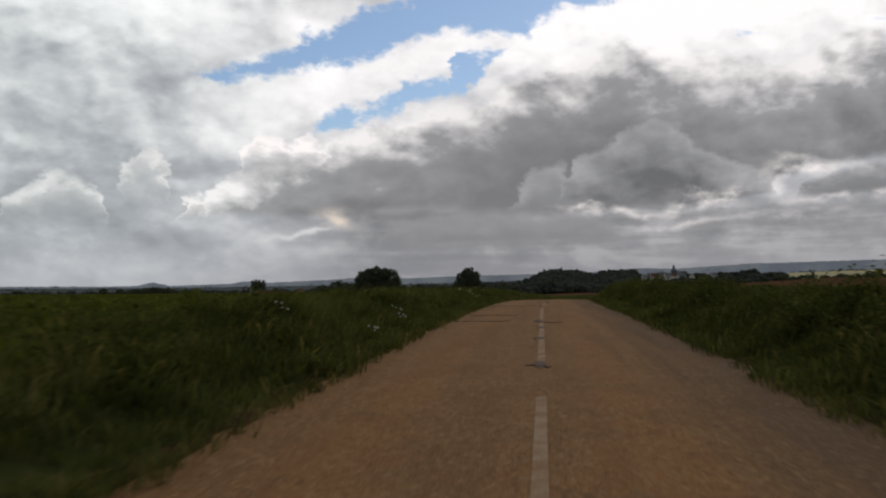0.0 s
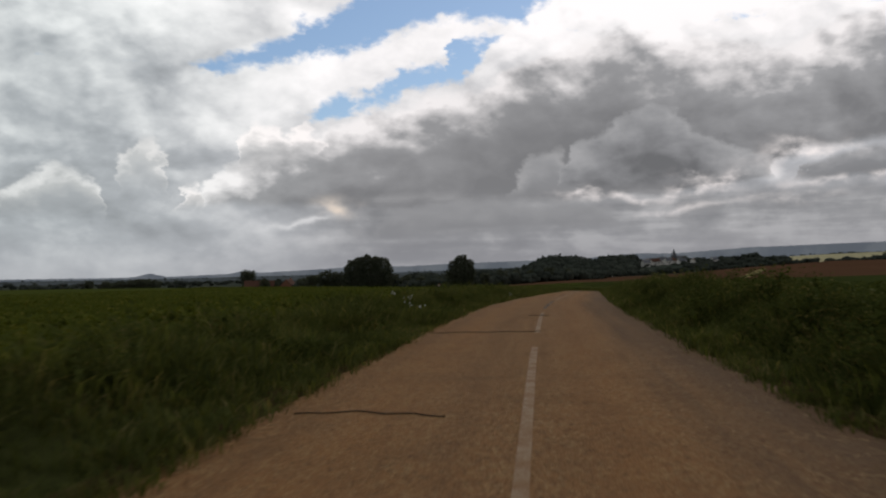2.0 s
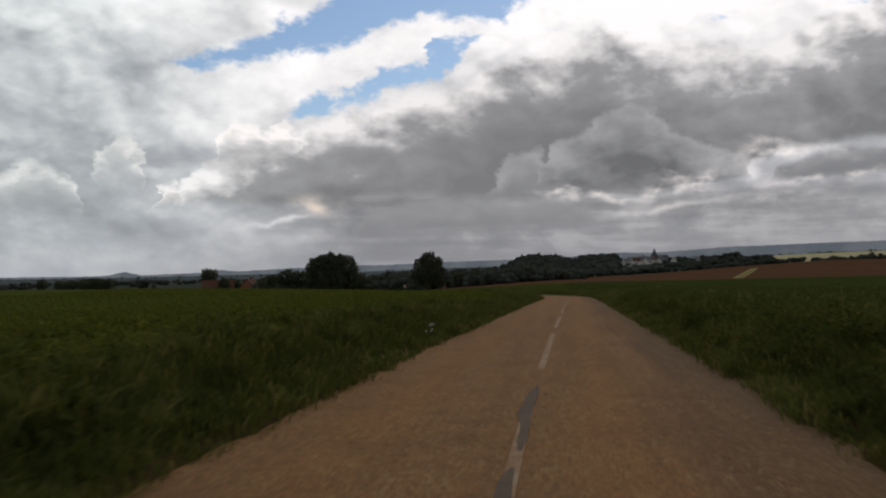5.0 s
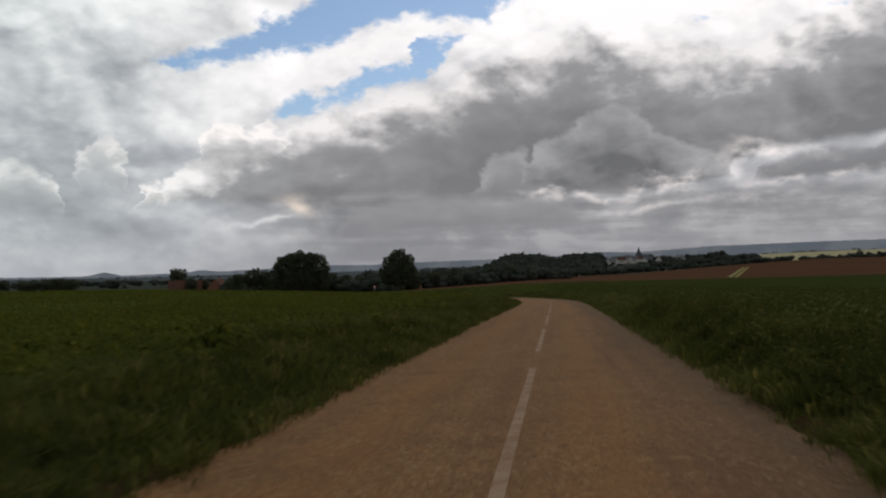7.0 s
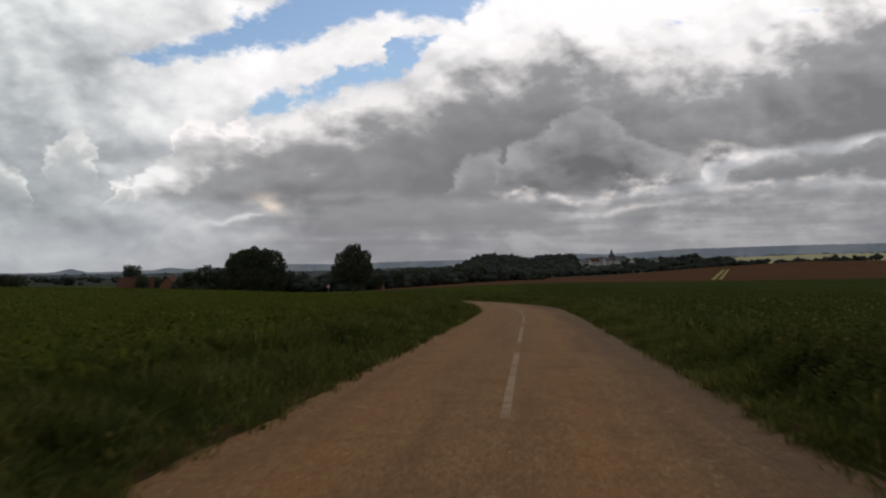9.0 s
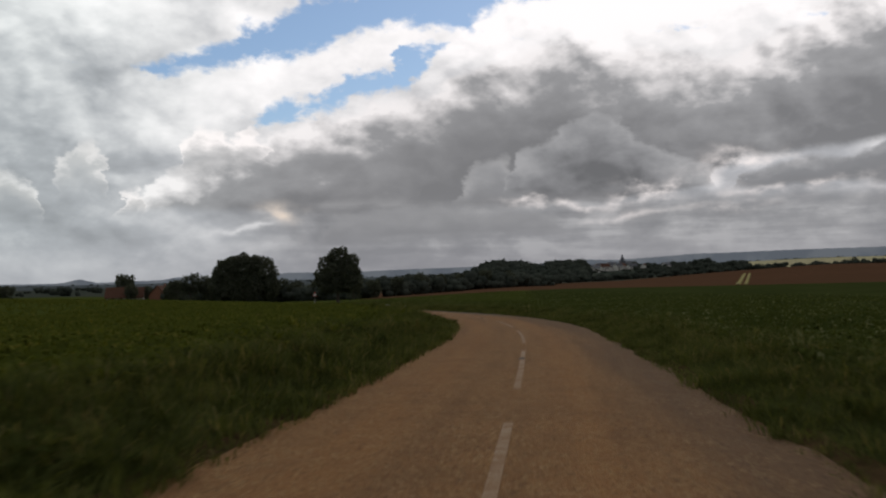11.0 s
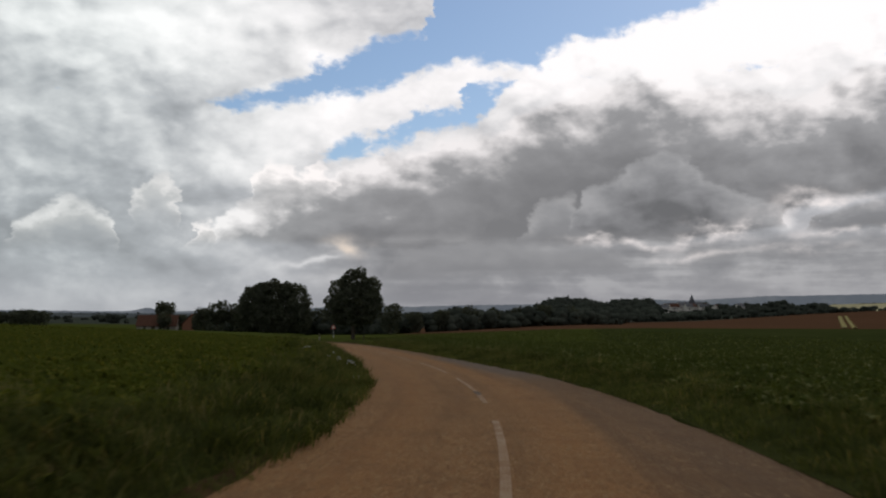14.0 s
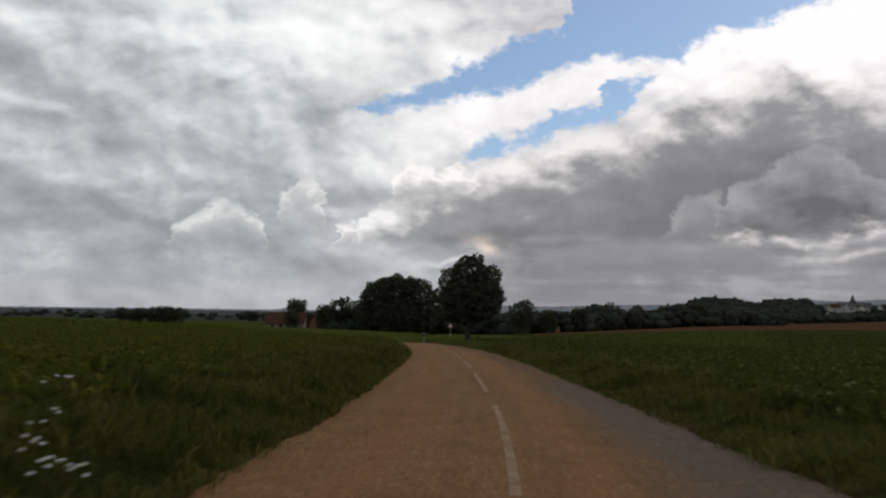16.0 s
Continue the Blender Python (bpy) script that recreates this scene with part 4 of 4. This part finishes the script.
tree("broad_tree", -27.5, 386, g, [(-5.0, 0, h * 0.52, 4.6, 4.5, h * 0.40), (0, 1, h * 0.60, 5.5, 5.0, h * 0.40), (5.2, 0, h * 0.52, 4.6, 4.5, h * 0.42), (-7.0, -1, h * 0.30, 3.2, 3.5, h * 0.28), (7.6, -1, h * 0.28, 3.0, 3.5, h * 0.27), (0, -3, h * 0.28, 6, 3.5, h * 0.28),
                                  (-2.7, 0, h * 0.82, 2.9, 3.0, h * 0.15), (3.2, 0, h * 0.83, 3.0, 3.0, h * 0.14)],
     24000, 0.42, 3.0, 0.6, "very broad dark round-topped tree with foliage to the ground")

variants = []
for i in range(4):
    k = [(0, 0, 4.2, 2.4, 2.4, 2.4)]
    for _ in range(6):
        a, r = rng.uniform(0, 6.283), rng.uniform(0.8, 1.7)
        k.append((r * math.cos(a), r * math.sin(a), rng.uniform(2.4, 5.6), rng.uniform(1.0, 1.7), rng.uniform(1.0, 1.7), rng.uniform(1.0, 1.6)))
    k.append((0, 0, 1.5, 1.9, 1.9, 1.4))
    variants.append(k)
made = []
# bearing line, distance along it and height of each field tree
FIELD = [(-47, 402, 8.6), (-41, 404, 7.8), (-53, 410, 6.8), (-60, 430, 6.0), (-13, 392, 6.2), (-18, 398, 7.2), (-6, 380, 5.4), (1, 372, 5.0), (7, 343, 6.6), (12, 352, 4.6), (18, 358, 5.0), (25, 366, 6.0), (31, 372, 5.2), (38, 384, 5.0), (46, 392, 5.6), (55, 402, 5.2),
         (-88, 484, 7.2), (-84, 492, 6.2), (-115, 570, 12.0), (-68, 478, 7.0), (-63, 470, 7.5), (-168, 556, 7.4), (-175, 560, 8.0), (-183, 566, 7.8), (-191, 562, 7.2), (-215, 610, 7.0), (-232, 625, 7.6), (-330, 640, 8.0), (-345, 645, 8.4), (-360, 640, 7.6), (-380, 660, 8.0),
         (410, 855, 7.0)]
for i, (x, y, tall) in enumerate(FIELD):
    f = tall / 6.6
    m = Matrix.LocRotScale((x, y, up(x, y)), Euler((0, 0, i * 1.7)), (f * 1.08, f * 1.08, f))
    k = i % 4
    if len(made) < 4:
        ob = tree("field_tree", x, y, up(x, y), variants[k], 1500, 0.34, 1.5, 0.16, "dark bushy tree in a field hedge", M_CROWN, "tree", "trees along the far field edges")
        ob.scale = (f * 1.08 * (1.7 if x < -150 else 1), f * 1.08, f)
        made.append((ob, f))
    else:
        src, g0 = made[k]
        c = copy_thing(src, Matrix.LocRotScale((x, y, up(x, y)), Euler((0, 0, 0.3 * i if x < -150 else i * 1.7)), None))
        c.scale = (f * 1.08 * (1.7 if x < -150 else 1), f * 1.08, f)


# ---- far woods and hedges: too many to count ----
def solid(cx, cy, cz, rx, ry, rz):
    """The closed inner mass of a crown: a lumpy ball of twenty faces."""
    g = (1 + 5 ** 0.5) / 2
    v = np.array([(-1, g, 0), (1, g, 0), (-1, -g, 0), (1, -g, 0), (0, -1, g), (0, 1, g), (0, -1, -g), (0, 1, -g), (g, 0, -1), (g, 0, 1), (-g, 0, -1), (-g, 0, 1)], float) / 1.9
    t = np.array([(0, 11, 5), (0, 5, 1), (0, 1, 7), (0, 7, 10), (0, 10, 11), (1, 5, 9), (5, 11, 4), (11, 10, 2), (10, 7, 6), (7, 1, 8),
                  (3, 9, 4), (3, 4, 2), (3, 2, 6), (3, 6, 8), (3, 8, 9), (4, 9, 5), (2, 4, 11), (6, 2, 10), (8, 6, 7), (9, 8, 1)])
    return v * rng.uniform(0.82, 1.0, (12, 1)) * (rx, ry, rz) + (cx, cy, cz), t


def woodland(name, spots, tall, label, mat=M_HEDGE, crest=None):
    shapes = []
    for _ in range(6):
        lobes = [(rng.uniform(-0.3, 0.3), rng.uniform(-0.3, 0.3), rng.uniform(0.3, 0.72), rng.uniform(0.26, 0.42), rng.uniform(0.26, 0.42), rng.uniform(0.22, 0.32)) for _ in range(4)]
        v, t = leaf_cloud(lobes, 55, 0.075, 0.8)
        vs, ts, n = [v], [t], len(v)
        for lobe in lobes:
            cv, ct = solid(*lobe)
            vs.append(cv)
            ts.append(ct + n)
            n += len(cv)
        shapes.append((np.concatenate(vs), np.concatenate(ts)))
    pts = np.array([(x, y, float(land(x, y)) - 0.16 * tall) for x, y in spots])
    size = tall * rng.uniform(0.7, 1.25, len(pts)) * (1 + 0.25 * wobble(pts[:, 0], pts[:, 1], 9.0))
    if crest is not None:
        # tops that all reach up to one hilltop line
        size = (crest - pts[:, 2]) / 0.95 * rng.uniform(0.8, 1.05, len(pts))
    return tagged(scatter(name, shapes, pts, rng.uniform(0, 6.283, len(pts)), size, mat), label, "woodland", kind="stuff")


def field_of(count, a0, a1, d0, d1, uneven=0.0):
    """Places between two bearings and two distances from the bend."""
    a, d = np.radians(rng.uniform(a0, a1, count)), rng.uniform(d0, d1, count)
    x, y = 12 + d * np.sin(a), 90 + d * np.cos(a)
    keep = wobble(x, y, 60) > uneven if uneven else np.ones(count, bool)
    return list(zip(x[keep], y[keep]))


def along(points, step, loose):
    """Places strung along a bent hedge line."""
    out_ = []
    for (x0, y0), (x1, y1) in zip(points, points[1:]):
        n = int(math.hypot(x1 - x0, y1 - y0) / step)
        for i in range(n):
            f = (i + rng.uniform(0, 1)) / n
            out_.append((x0 + (x1 - x0) * f + rng.normal() * loose, y0 + (y1 - y0) * f + rng.normal() * loose))
    return out_


woodland("farm_hedge", along([(-66, 462), (-40, 412), (-12, 395), (8, 356), (28, 368), (50, 396), (76, 462)], 1.0, 1.8), 5.4, "dark unbroken hedge and scrub along the field")
woodland("valley_hedge", along([(76, 462), (96, 590), (170, 690), (260, 740), (350, 790), (470, 890)], 2.0, 3.5), 5.0, "dark hedge and scrub along the ploughed slope")
woodland("valley_wood", field_of(700, -3, 12.3, 600, 1000), 9.5, "dark mixed woodland filling the shallow valley")
woodland("slope_wood", field_of(80, 15.2, 24, 720, 900, -0.1), 4.6, "low scrub and small trees above the ploughed slope")
woodland("slope_hedge", along([(300, 830), (360, 850), (460, 880)], 5.0, 2.0), 3.0, "clipped hedge below the stubble field")
woodland("ridge_wood", field_of(420, 5.0, 12.3, 1050, 1350), 16.0, "dark wooded ridge above the valley")
woodland("far_hedges", field_of(560, -38, -6, 700, 1400, 0.12), 6.5, "distant hedges and copses between fields")
woodland("rise_wood", field_of(170, 15.4, 22, 900, 1040), 7.0, "dark trees on the rise beside the village")
woodland("garden_trees", field_of(16, 12.6, 16.5, 1060, 1110), 4.2, "garden trees before the village houses")
woodland("village_trees", field_of(110, 12, 20, 1290, 1700), 11.0, "garden trees around the village houses")
woodland("far_ridge_wood", field_of(700, -40, 36, 2300, 3600, 0.05), 6.0, "hazy woods on the far slopes")
woodland("hilltop_wood", field_of(120, 6.3, 9.1, 1180, 1300), 16.0, "rounded dark wood on the hill", crest=24.5)
woodland("hill_wood", field_of(100, 10.3, 12.3, 1160, 1260), 16.0, "rounded dark wood on the hill", crest=23.5)


def far_hills():
    """The hills that close the view, some four kilometres off; their blue haze is a glow."""
    line = [(-80, 0.1), (-40, 0.1), (-26, 0.17), (-21, 0.14), (-19.2, 0.18), (-18.2, 0.40), (-17.2, 0.17), (-13.6, 0.27), (-12.7, 0.42), (-11.5, 0.30), (-7, 0.52), (-6, 0.60), (-2.2, 0.56), (2, 0.70), (5, 0.76), (9, 0.84), (12.4, 1.08),
            (14.5, 1.02), (17.4, 1.20), (19, 1.31), (20.7, 1.30), (24.3, 1.38), (29, 1.43), (36, 1.5), (80, 0.9)]
    turns = np.linspace(-80, 80, 900)
    tops = np.interp(turns, [a for a, _ in line], [e for _, e in line]) + 0.025 * wobble(turns * 3, turns * 5, 1.0) + 0.012 * wobble(turns * 14, turns * 9, 1.0, 2.0)
    v, f = [], []
    for a, e in zip(np.radians(turns), np.radians(tops)):
        for k in (-1, 0, 1):
            r = 4450 + 90 * k
            v.append((12 + r * math.sin(a), 90 + r * math.cos(a), -70 if k else 1.3 + 4450 * math.tan(e)))
    for i in range(len(turns) - 1):
        for k in range(2):
            f.append((3 * i + k, 3 * i + 3 + k, 3 * i + 4 + k, 3 * i + 1 + k))
    m, n, b = material("haze_glow_hills", 1.0)
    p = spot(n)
    # emission puts the pale blue of haze into the hills themselves
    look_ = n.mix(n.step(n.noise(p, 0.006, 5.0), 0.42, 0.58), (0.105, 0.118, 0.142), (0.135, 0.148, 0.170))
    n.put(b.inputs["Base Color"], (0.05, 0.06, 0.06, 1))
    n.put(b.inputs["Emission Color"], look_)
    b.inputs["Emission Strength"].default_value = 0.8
    return tagged(new("backdrop", mesh_of("backdrop", v, f, m)), "blue hills along the horizon, haze put in as glow", "hills", kind="structure")


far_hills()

# ---- buildings ----
def box(bm, x0, x1, y0, y1, z0, z1):
    m = Matrix.Translation(((x0 + x1) / 2, (y0 + y1) / 2, (z0 + z1) / 2)) @ Matrix.Diagonal((x1 - x0, y1 - y0, z1 - z0, 1))
    bmesh.ops.create_cube(bm, size=1.0, matrix=m)


def gabled(name, x, y, turn_, long, deep_, eaves, rise_, wall, roof, label, category="house", group="", windows=3, chimney=True, door=True):
    """A house or barn: walls with gables, an overhanging roof of some thickness, windows, door and chimney."""
    top = new(name)
    top.matrix_basis = pose(x, y, up(x, y), 0, 0, turn_)
    L, D, e = long / 2, deep_ / 2, eaves
    bm = bmesh.new()
    v = [bm.verts.new(p) for p in ((-L, -D, -1), (L, -D, -1), (L, D, -1), (-L, D, -1), (-L, -D, e), (L, -D, e), (L, D, e), (-L, D, e), (-L, 0, e + rise_), (L, 0, e + rise_))]
    for q in ((0, 1, 5, 4), (1, 2, 6, 9, 5), (2, 3, 7, 6), (3, 0, 4, 8, 7), (4, 5, 9, 8), (6, 7, 8, 9)):
        bm.faces.new([v[k] for k in q])
    bmesh.ops.recalc_face_normals(bm, faces=bm.faces)
    part("wall", bm, wall, top)
    bm = bmesh.new()
    o, t = 0.35, 0.18
    for s in (-1, 1):
        lo, hi = (s * (D + o), e - rise_ * o / D), (0, e + rise_)
        q = [bm.verts.new((a, b, c + k)) for k in (0.02, t) for a in (-L - o, L + o) for b, c in (lo, hi)]
        for f in ((0, 1, 3, 2), (4, 6, 7, 5), (0, 2, 6, 4), (1, 5, 7, 3), (0, 4, 5, 1), (2, 3, 7, 6)):
            bm.faces.new([q[k] for k in f])
    bmesh.ops.recalc_face_normals(bm, faces=bm.faces)
    r = part("roof", bm, roof, top, "weathered pitched roof")
    if chimney:
        bm = bmesh.new()
        box(bm, L * 0.6 - 0.3, L * 0.6 + 0.3, -0.3, 0.3, e + rise_ * 0.6, e + rise_ + 0.9)
        part("chimney", bm, M_BRICK, r)
    for i in range(windows):
        wx = -L + (i + 1) * long / (windows + 1)
        bm = bmesh.new()
        box(bm, wx - 0.45, wx + 0.45, -D - 0.03, -D + 0.1, e * 0.35, e * 0.8)
        part("window", bm, M_DARK, top)
    if door:
        bm = bmesh.new()
        box(bm, -L * 0.15 - 0.5, -L * 0.15 + 0.5, -D - 0.04, -D + 0.1, 0, 2.0)
        part("door", bm, M_BARK, top)
    return tagged(top, label, category, group)


gabled("farm_barn", -91.5, 488, 8, 14.5, 8.5, 2.2, 3.9, M_LIME, M_TILE, "long limewashed farm barn with dull red tiled roof", "barn", windows=4, chimney=False)
gabled("farmhouse", -75.5, 483, 80, 9, 7, 2.9, 3.6, M_BRICK, M_TILE, "red brick farmhouse with steep tiled roof", "house", windows=2)
gabled("white_shed", 113, 638, 5, 10, 5, 2.4, 0.7, M_RENDER, M_RENDER, "long low white shed at the field edge", "shed", windows=0, chimney=False)
gabled("white_house", 128, 930, 20, 9, 7, 4.5, 3.5, M_RENDER, M_SLATE, "small white house among dark trees", "house")
# the village on the rise
for i, (a, d, turn_, long, tall, wall, roof) in enumerate(((12.7, 1180, 10, 14, 6.0, M_RENDER, M_SLATE), (13.0, 1230, 70, 11, 6.5, M_RENDER, M_TILE), (13.35, 1200, 20, 16, 6.5, M_RENDER, M_SLATE), (13.7, 1250, 85, 10, 6.0, M_BRICK, M_SLATE), (14.0, 1160, 15, 15, 7.0, M_RENDER, M_SLATE), (12.95, 1130, 25, 12, 5.5, M_RENDER, M_SLATE), (13.55, 1140, 5, 13, 5.5, M_RENDER, M_TILE), (14.35, 1150, 12, 10, 6.0, M_RENDER, M_SLATE),
                                                             (14.6, 1260, 40, 12, 6.0, M_RENDER, M_TILE), (15.2, 1240, 5, 13, 6.0, M_RENDER, M_SLATE), (15.9, 1300, 60, 12, 6.0, M_RENDER, M_TILE), (17.2, 1200, 25, 11, 5.5, M_RENDER, M_SLATE), (11.6, 1260, 30, 12, 5.5, M_BRICK, M_TILE))):
    gabled("village_house", 12 + d * math.sin(radians(a)), 90 + d * math.cos(radians(a)), turn_, long * 0.85, 8, tall * 0.8, 3.8, wall, roof, "distant village house on the rise, pitched roof", "house", "village houses")


def church(x, y, tall):
    top = new("church")
    top.matrix_basis = pose(x, y, up(x, y), 0, 0, 15)
    z = tall
    bm = bmesh.new()
    box(bm, -4, 4, -4, 4, -1, z * 0.6)
    part("tower", bm, M_SLATE, top)
    bm = bmesh.new()
    bmesh.ops.create_cone(bm, segments=8, radius1=4.6, radius2=0.1, depth=z * 0.4, matrix=Matrix.Translation((0, 0, z * 0.8)))
    part("spire", bm, M_SLATE, top, "pointed grey slate spire")
    bm = bmesh.new()
    box(bm, 4, 24, -6, 6, -1, 10)
    part("nave", bm, M_SLATE, top)
    bm = bmesh.new()
    q = [bm.verts.new(p) for p in ((3.8, -6.5, 9.9), (24.4, -6.5, 9.9), (24.4, 6.5, 9.9), (3.8, 6.5, 9.9), (3.8, 0, 16), (24.4, 0, 16))]
    for f in ((0, 1, 5, 4), (2, 3, 4, 5), (0, 4, 3), (1, 2, 5), (0, 3, 2, 1)):
        bm.faces.new([q[k] for k in f])
    bmesh.ops.recalc_face_normals(bm, faces=bm.faces)
    part("roof", bm, M_SLATE, top)
    return tagged(top, "dark village church with pointed spire on the skyline", "church")


church(12 + 1640 * math.sin(radians(14.62)), 90 + 1640 * math.cos(radians(14.62)), 40 - up(12 + 1640 * math.sin(radians(14.62)), 90 + 1640 * math.cos(radians(14.62))))


# ---- road furniture ----
def warning_sign(x, y, middle):
    """A triangular warning sign on a steel post, facing the traffic."""
    top = new("warning_sign")
    b = up(x, y)
    top.matrix_basis = pose(x, y, b, 0, 0, -6)
    h = middle - b
    bm = bmesh.new()
    bmesh.ops.create_cone(bm, segments=10, radius1=0.038, radius2=0.038, depth=h + 0.9, cap_ends=True, matrix=Matrix.Translation((0, 0.03, (h + 0.9) / 2 - 0.5)))
    part("post", bm, M_STEEL, top, "thin galvanised steel post")

    def plate(name, r, t0, t1, mat, parent, label):
        k = bmesh.new()
        front = [k.verts.new((r * math.sin(a), t0, h + r * math.cos(a))) for a in (0, 2.094, 4.189)]
        rear = [k.verts.new((v.co.x, t1, v.co.z)) for v in front]
        k.faces.new(front)
        k.faces.new(rear[::-1])
        for i in range(3):
            k.faces.new((front[i], rear[i], rear[(i + 1) % 3], front[(i + 1) % 3]))
        bmesh.ops.recalc_face_normals(k, faces=k.faces)
        bmesh.ops.bevel(k, geom=[e for e in k.edges if abs(e.verts[0].co.y - e.verts[1].co.y) > 0.001], offset=0.05, segments=3, affect="EDGES")
        return part(name, k, mat, parent, label)

    p = plate("plate", 0.52, -0.022, -0.010, M_RED, top, "red-bordered triangular plate")
    plate("face", 0.36, -0.028, -0.023, M_WHITE, p, "white inner field")
    return tagged(top, "red and white triangular warning sign on a post", "road sign")


def marker_post(x, y, paint, words, tall=1.05):
    top = new("marker_post")
    top.matrix_basis = pose(x, y, up(x, y), 0, 0, 5)
    bm = bmesh.new()
    box(bm, -0.06, 0.06, -0.045, 0.045, -0.2, tall)
    bmesh.ops.bevel(bm, geom=bm.edges[:], offset=0.012, segments=2, affect="EDGES")
    part("post", bm, paint, top)
    bm = bmesh.new()
    box(bm, -0.063, 0.063, -0.048, 0.048, tall - 0.33, tall - 0.13)
    part("band", bm, M_DARK, top, "dark reflector band")
    return tagged(top, words, "marker post")


def utility_pole(x, y, tall):
    top = new("utility_pole")
    top.matrix_basis = pose(x, y, up(x, y), 0, 0, 20)
    bm = bmesh.new()
    tube(bm, (0, 0, -0.8), (0, 0, tall), 0.16, 0.11, 8)
    part("pole", bm, M_BARK, top)
    bm = bmesh.new()
    box(bm, -0.7, 0.7, -0.06, 0.06, tall - 0.6, tall - 0.45)
    part("crossarm", bm, M_BARK, top)
    return tagged(top, "dark wooden utility pole with short crossarm", "pole", "poles across the field")


warning_sign(1.5, 287, -1.45)
marker_post(4.6, 250, M_LIME, "weathered white roadside marker post with dark band")
for x, y in ((8.2, 255.3), (9.9, 250.3)):
    marker_post(x, y, M_BARK, "dark wooden roadside marker post in long grass", 0.75)
for x, y in ((-177.0, 450.0), (-169.5, 454.5), (-162.5, 459.0)):
    utility_pole(x, y, 6.0)


def grass_track():
    """Two pale strips of dry grass that run up between two ploughed fields."""
    v, f = [], []
    pts = np.linspace(0, 1, 60)
    for o0, o1 in ((-1.7, -0.35), (0.5, 1.6)):
        n0 = len(v)
        for t in pts:
            x, y = 107.5 + 52 * t, 340 + 125 * t
            for k, o in enumerate((o0, o0 + 0.2, o1 - 0.2, o1)):
                q = x + o + rng.uniform(-0.15, 0.15)
                v.append((q, y, up(q, y) + (-0.02 if k in (0, 3) else 0.25)))
        for i in range(len(pts) - 1):
            for k in range(3):
                a = n0 + i * 4 + k
                f.append((a, a + 1, a + 5, a + 4))
    return tagged(new("grass_track", mesh_of("grass_track", v, f, M_TRACK)), "pale dry grass strips between ploughed fields", "track", kind="structure")


grass_track()
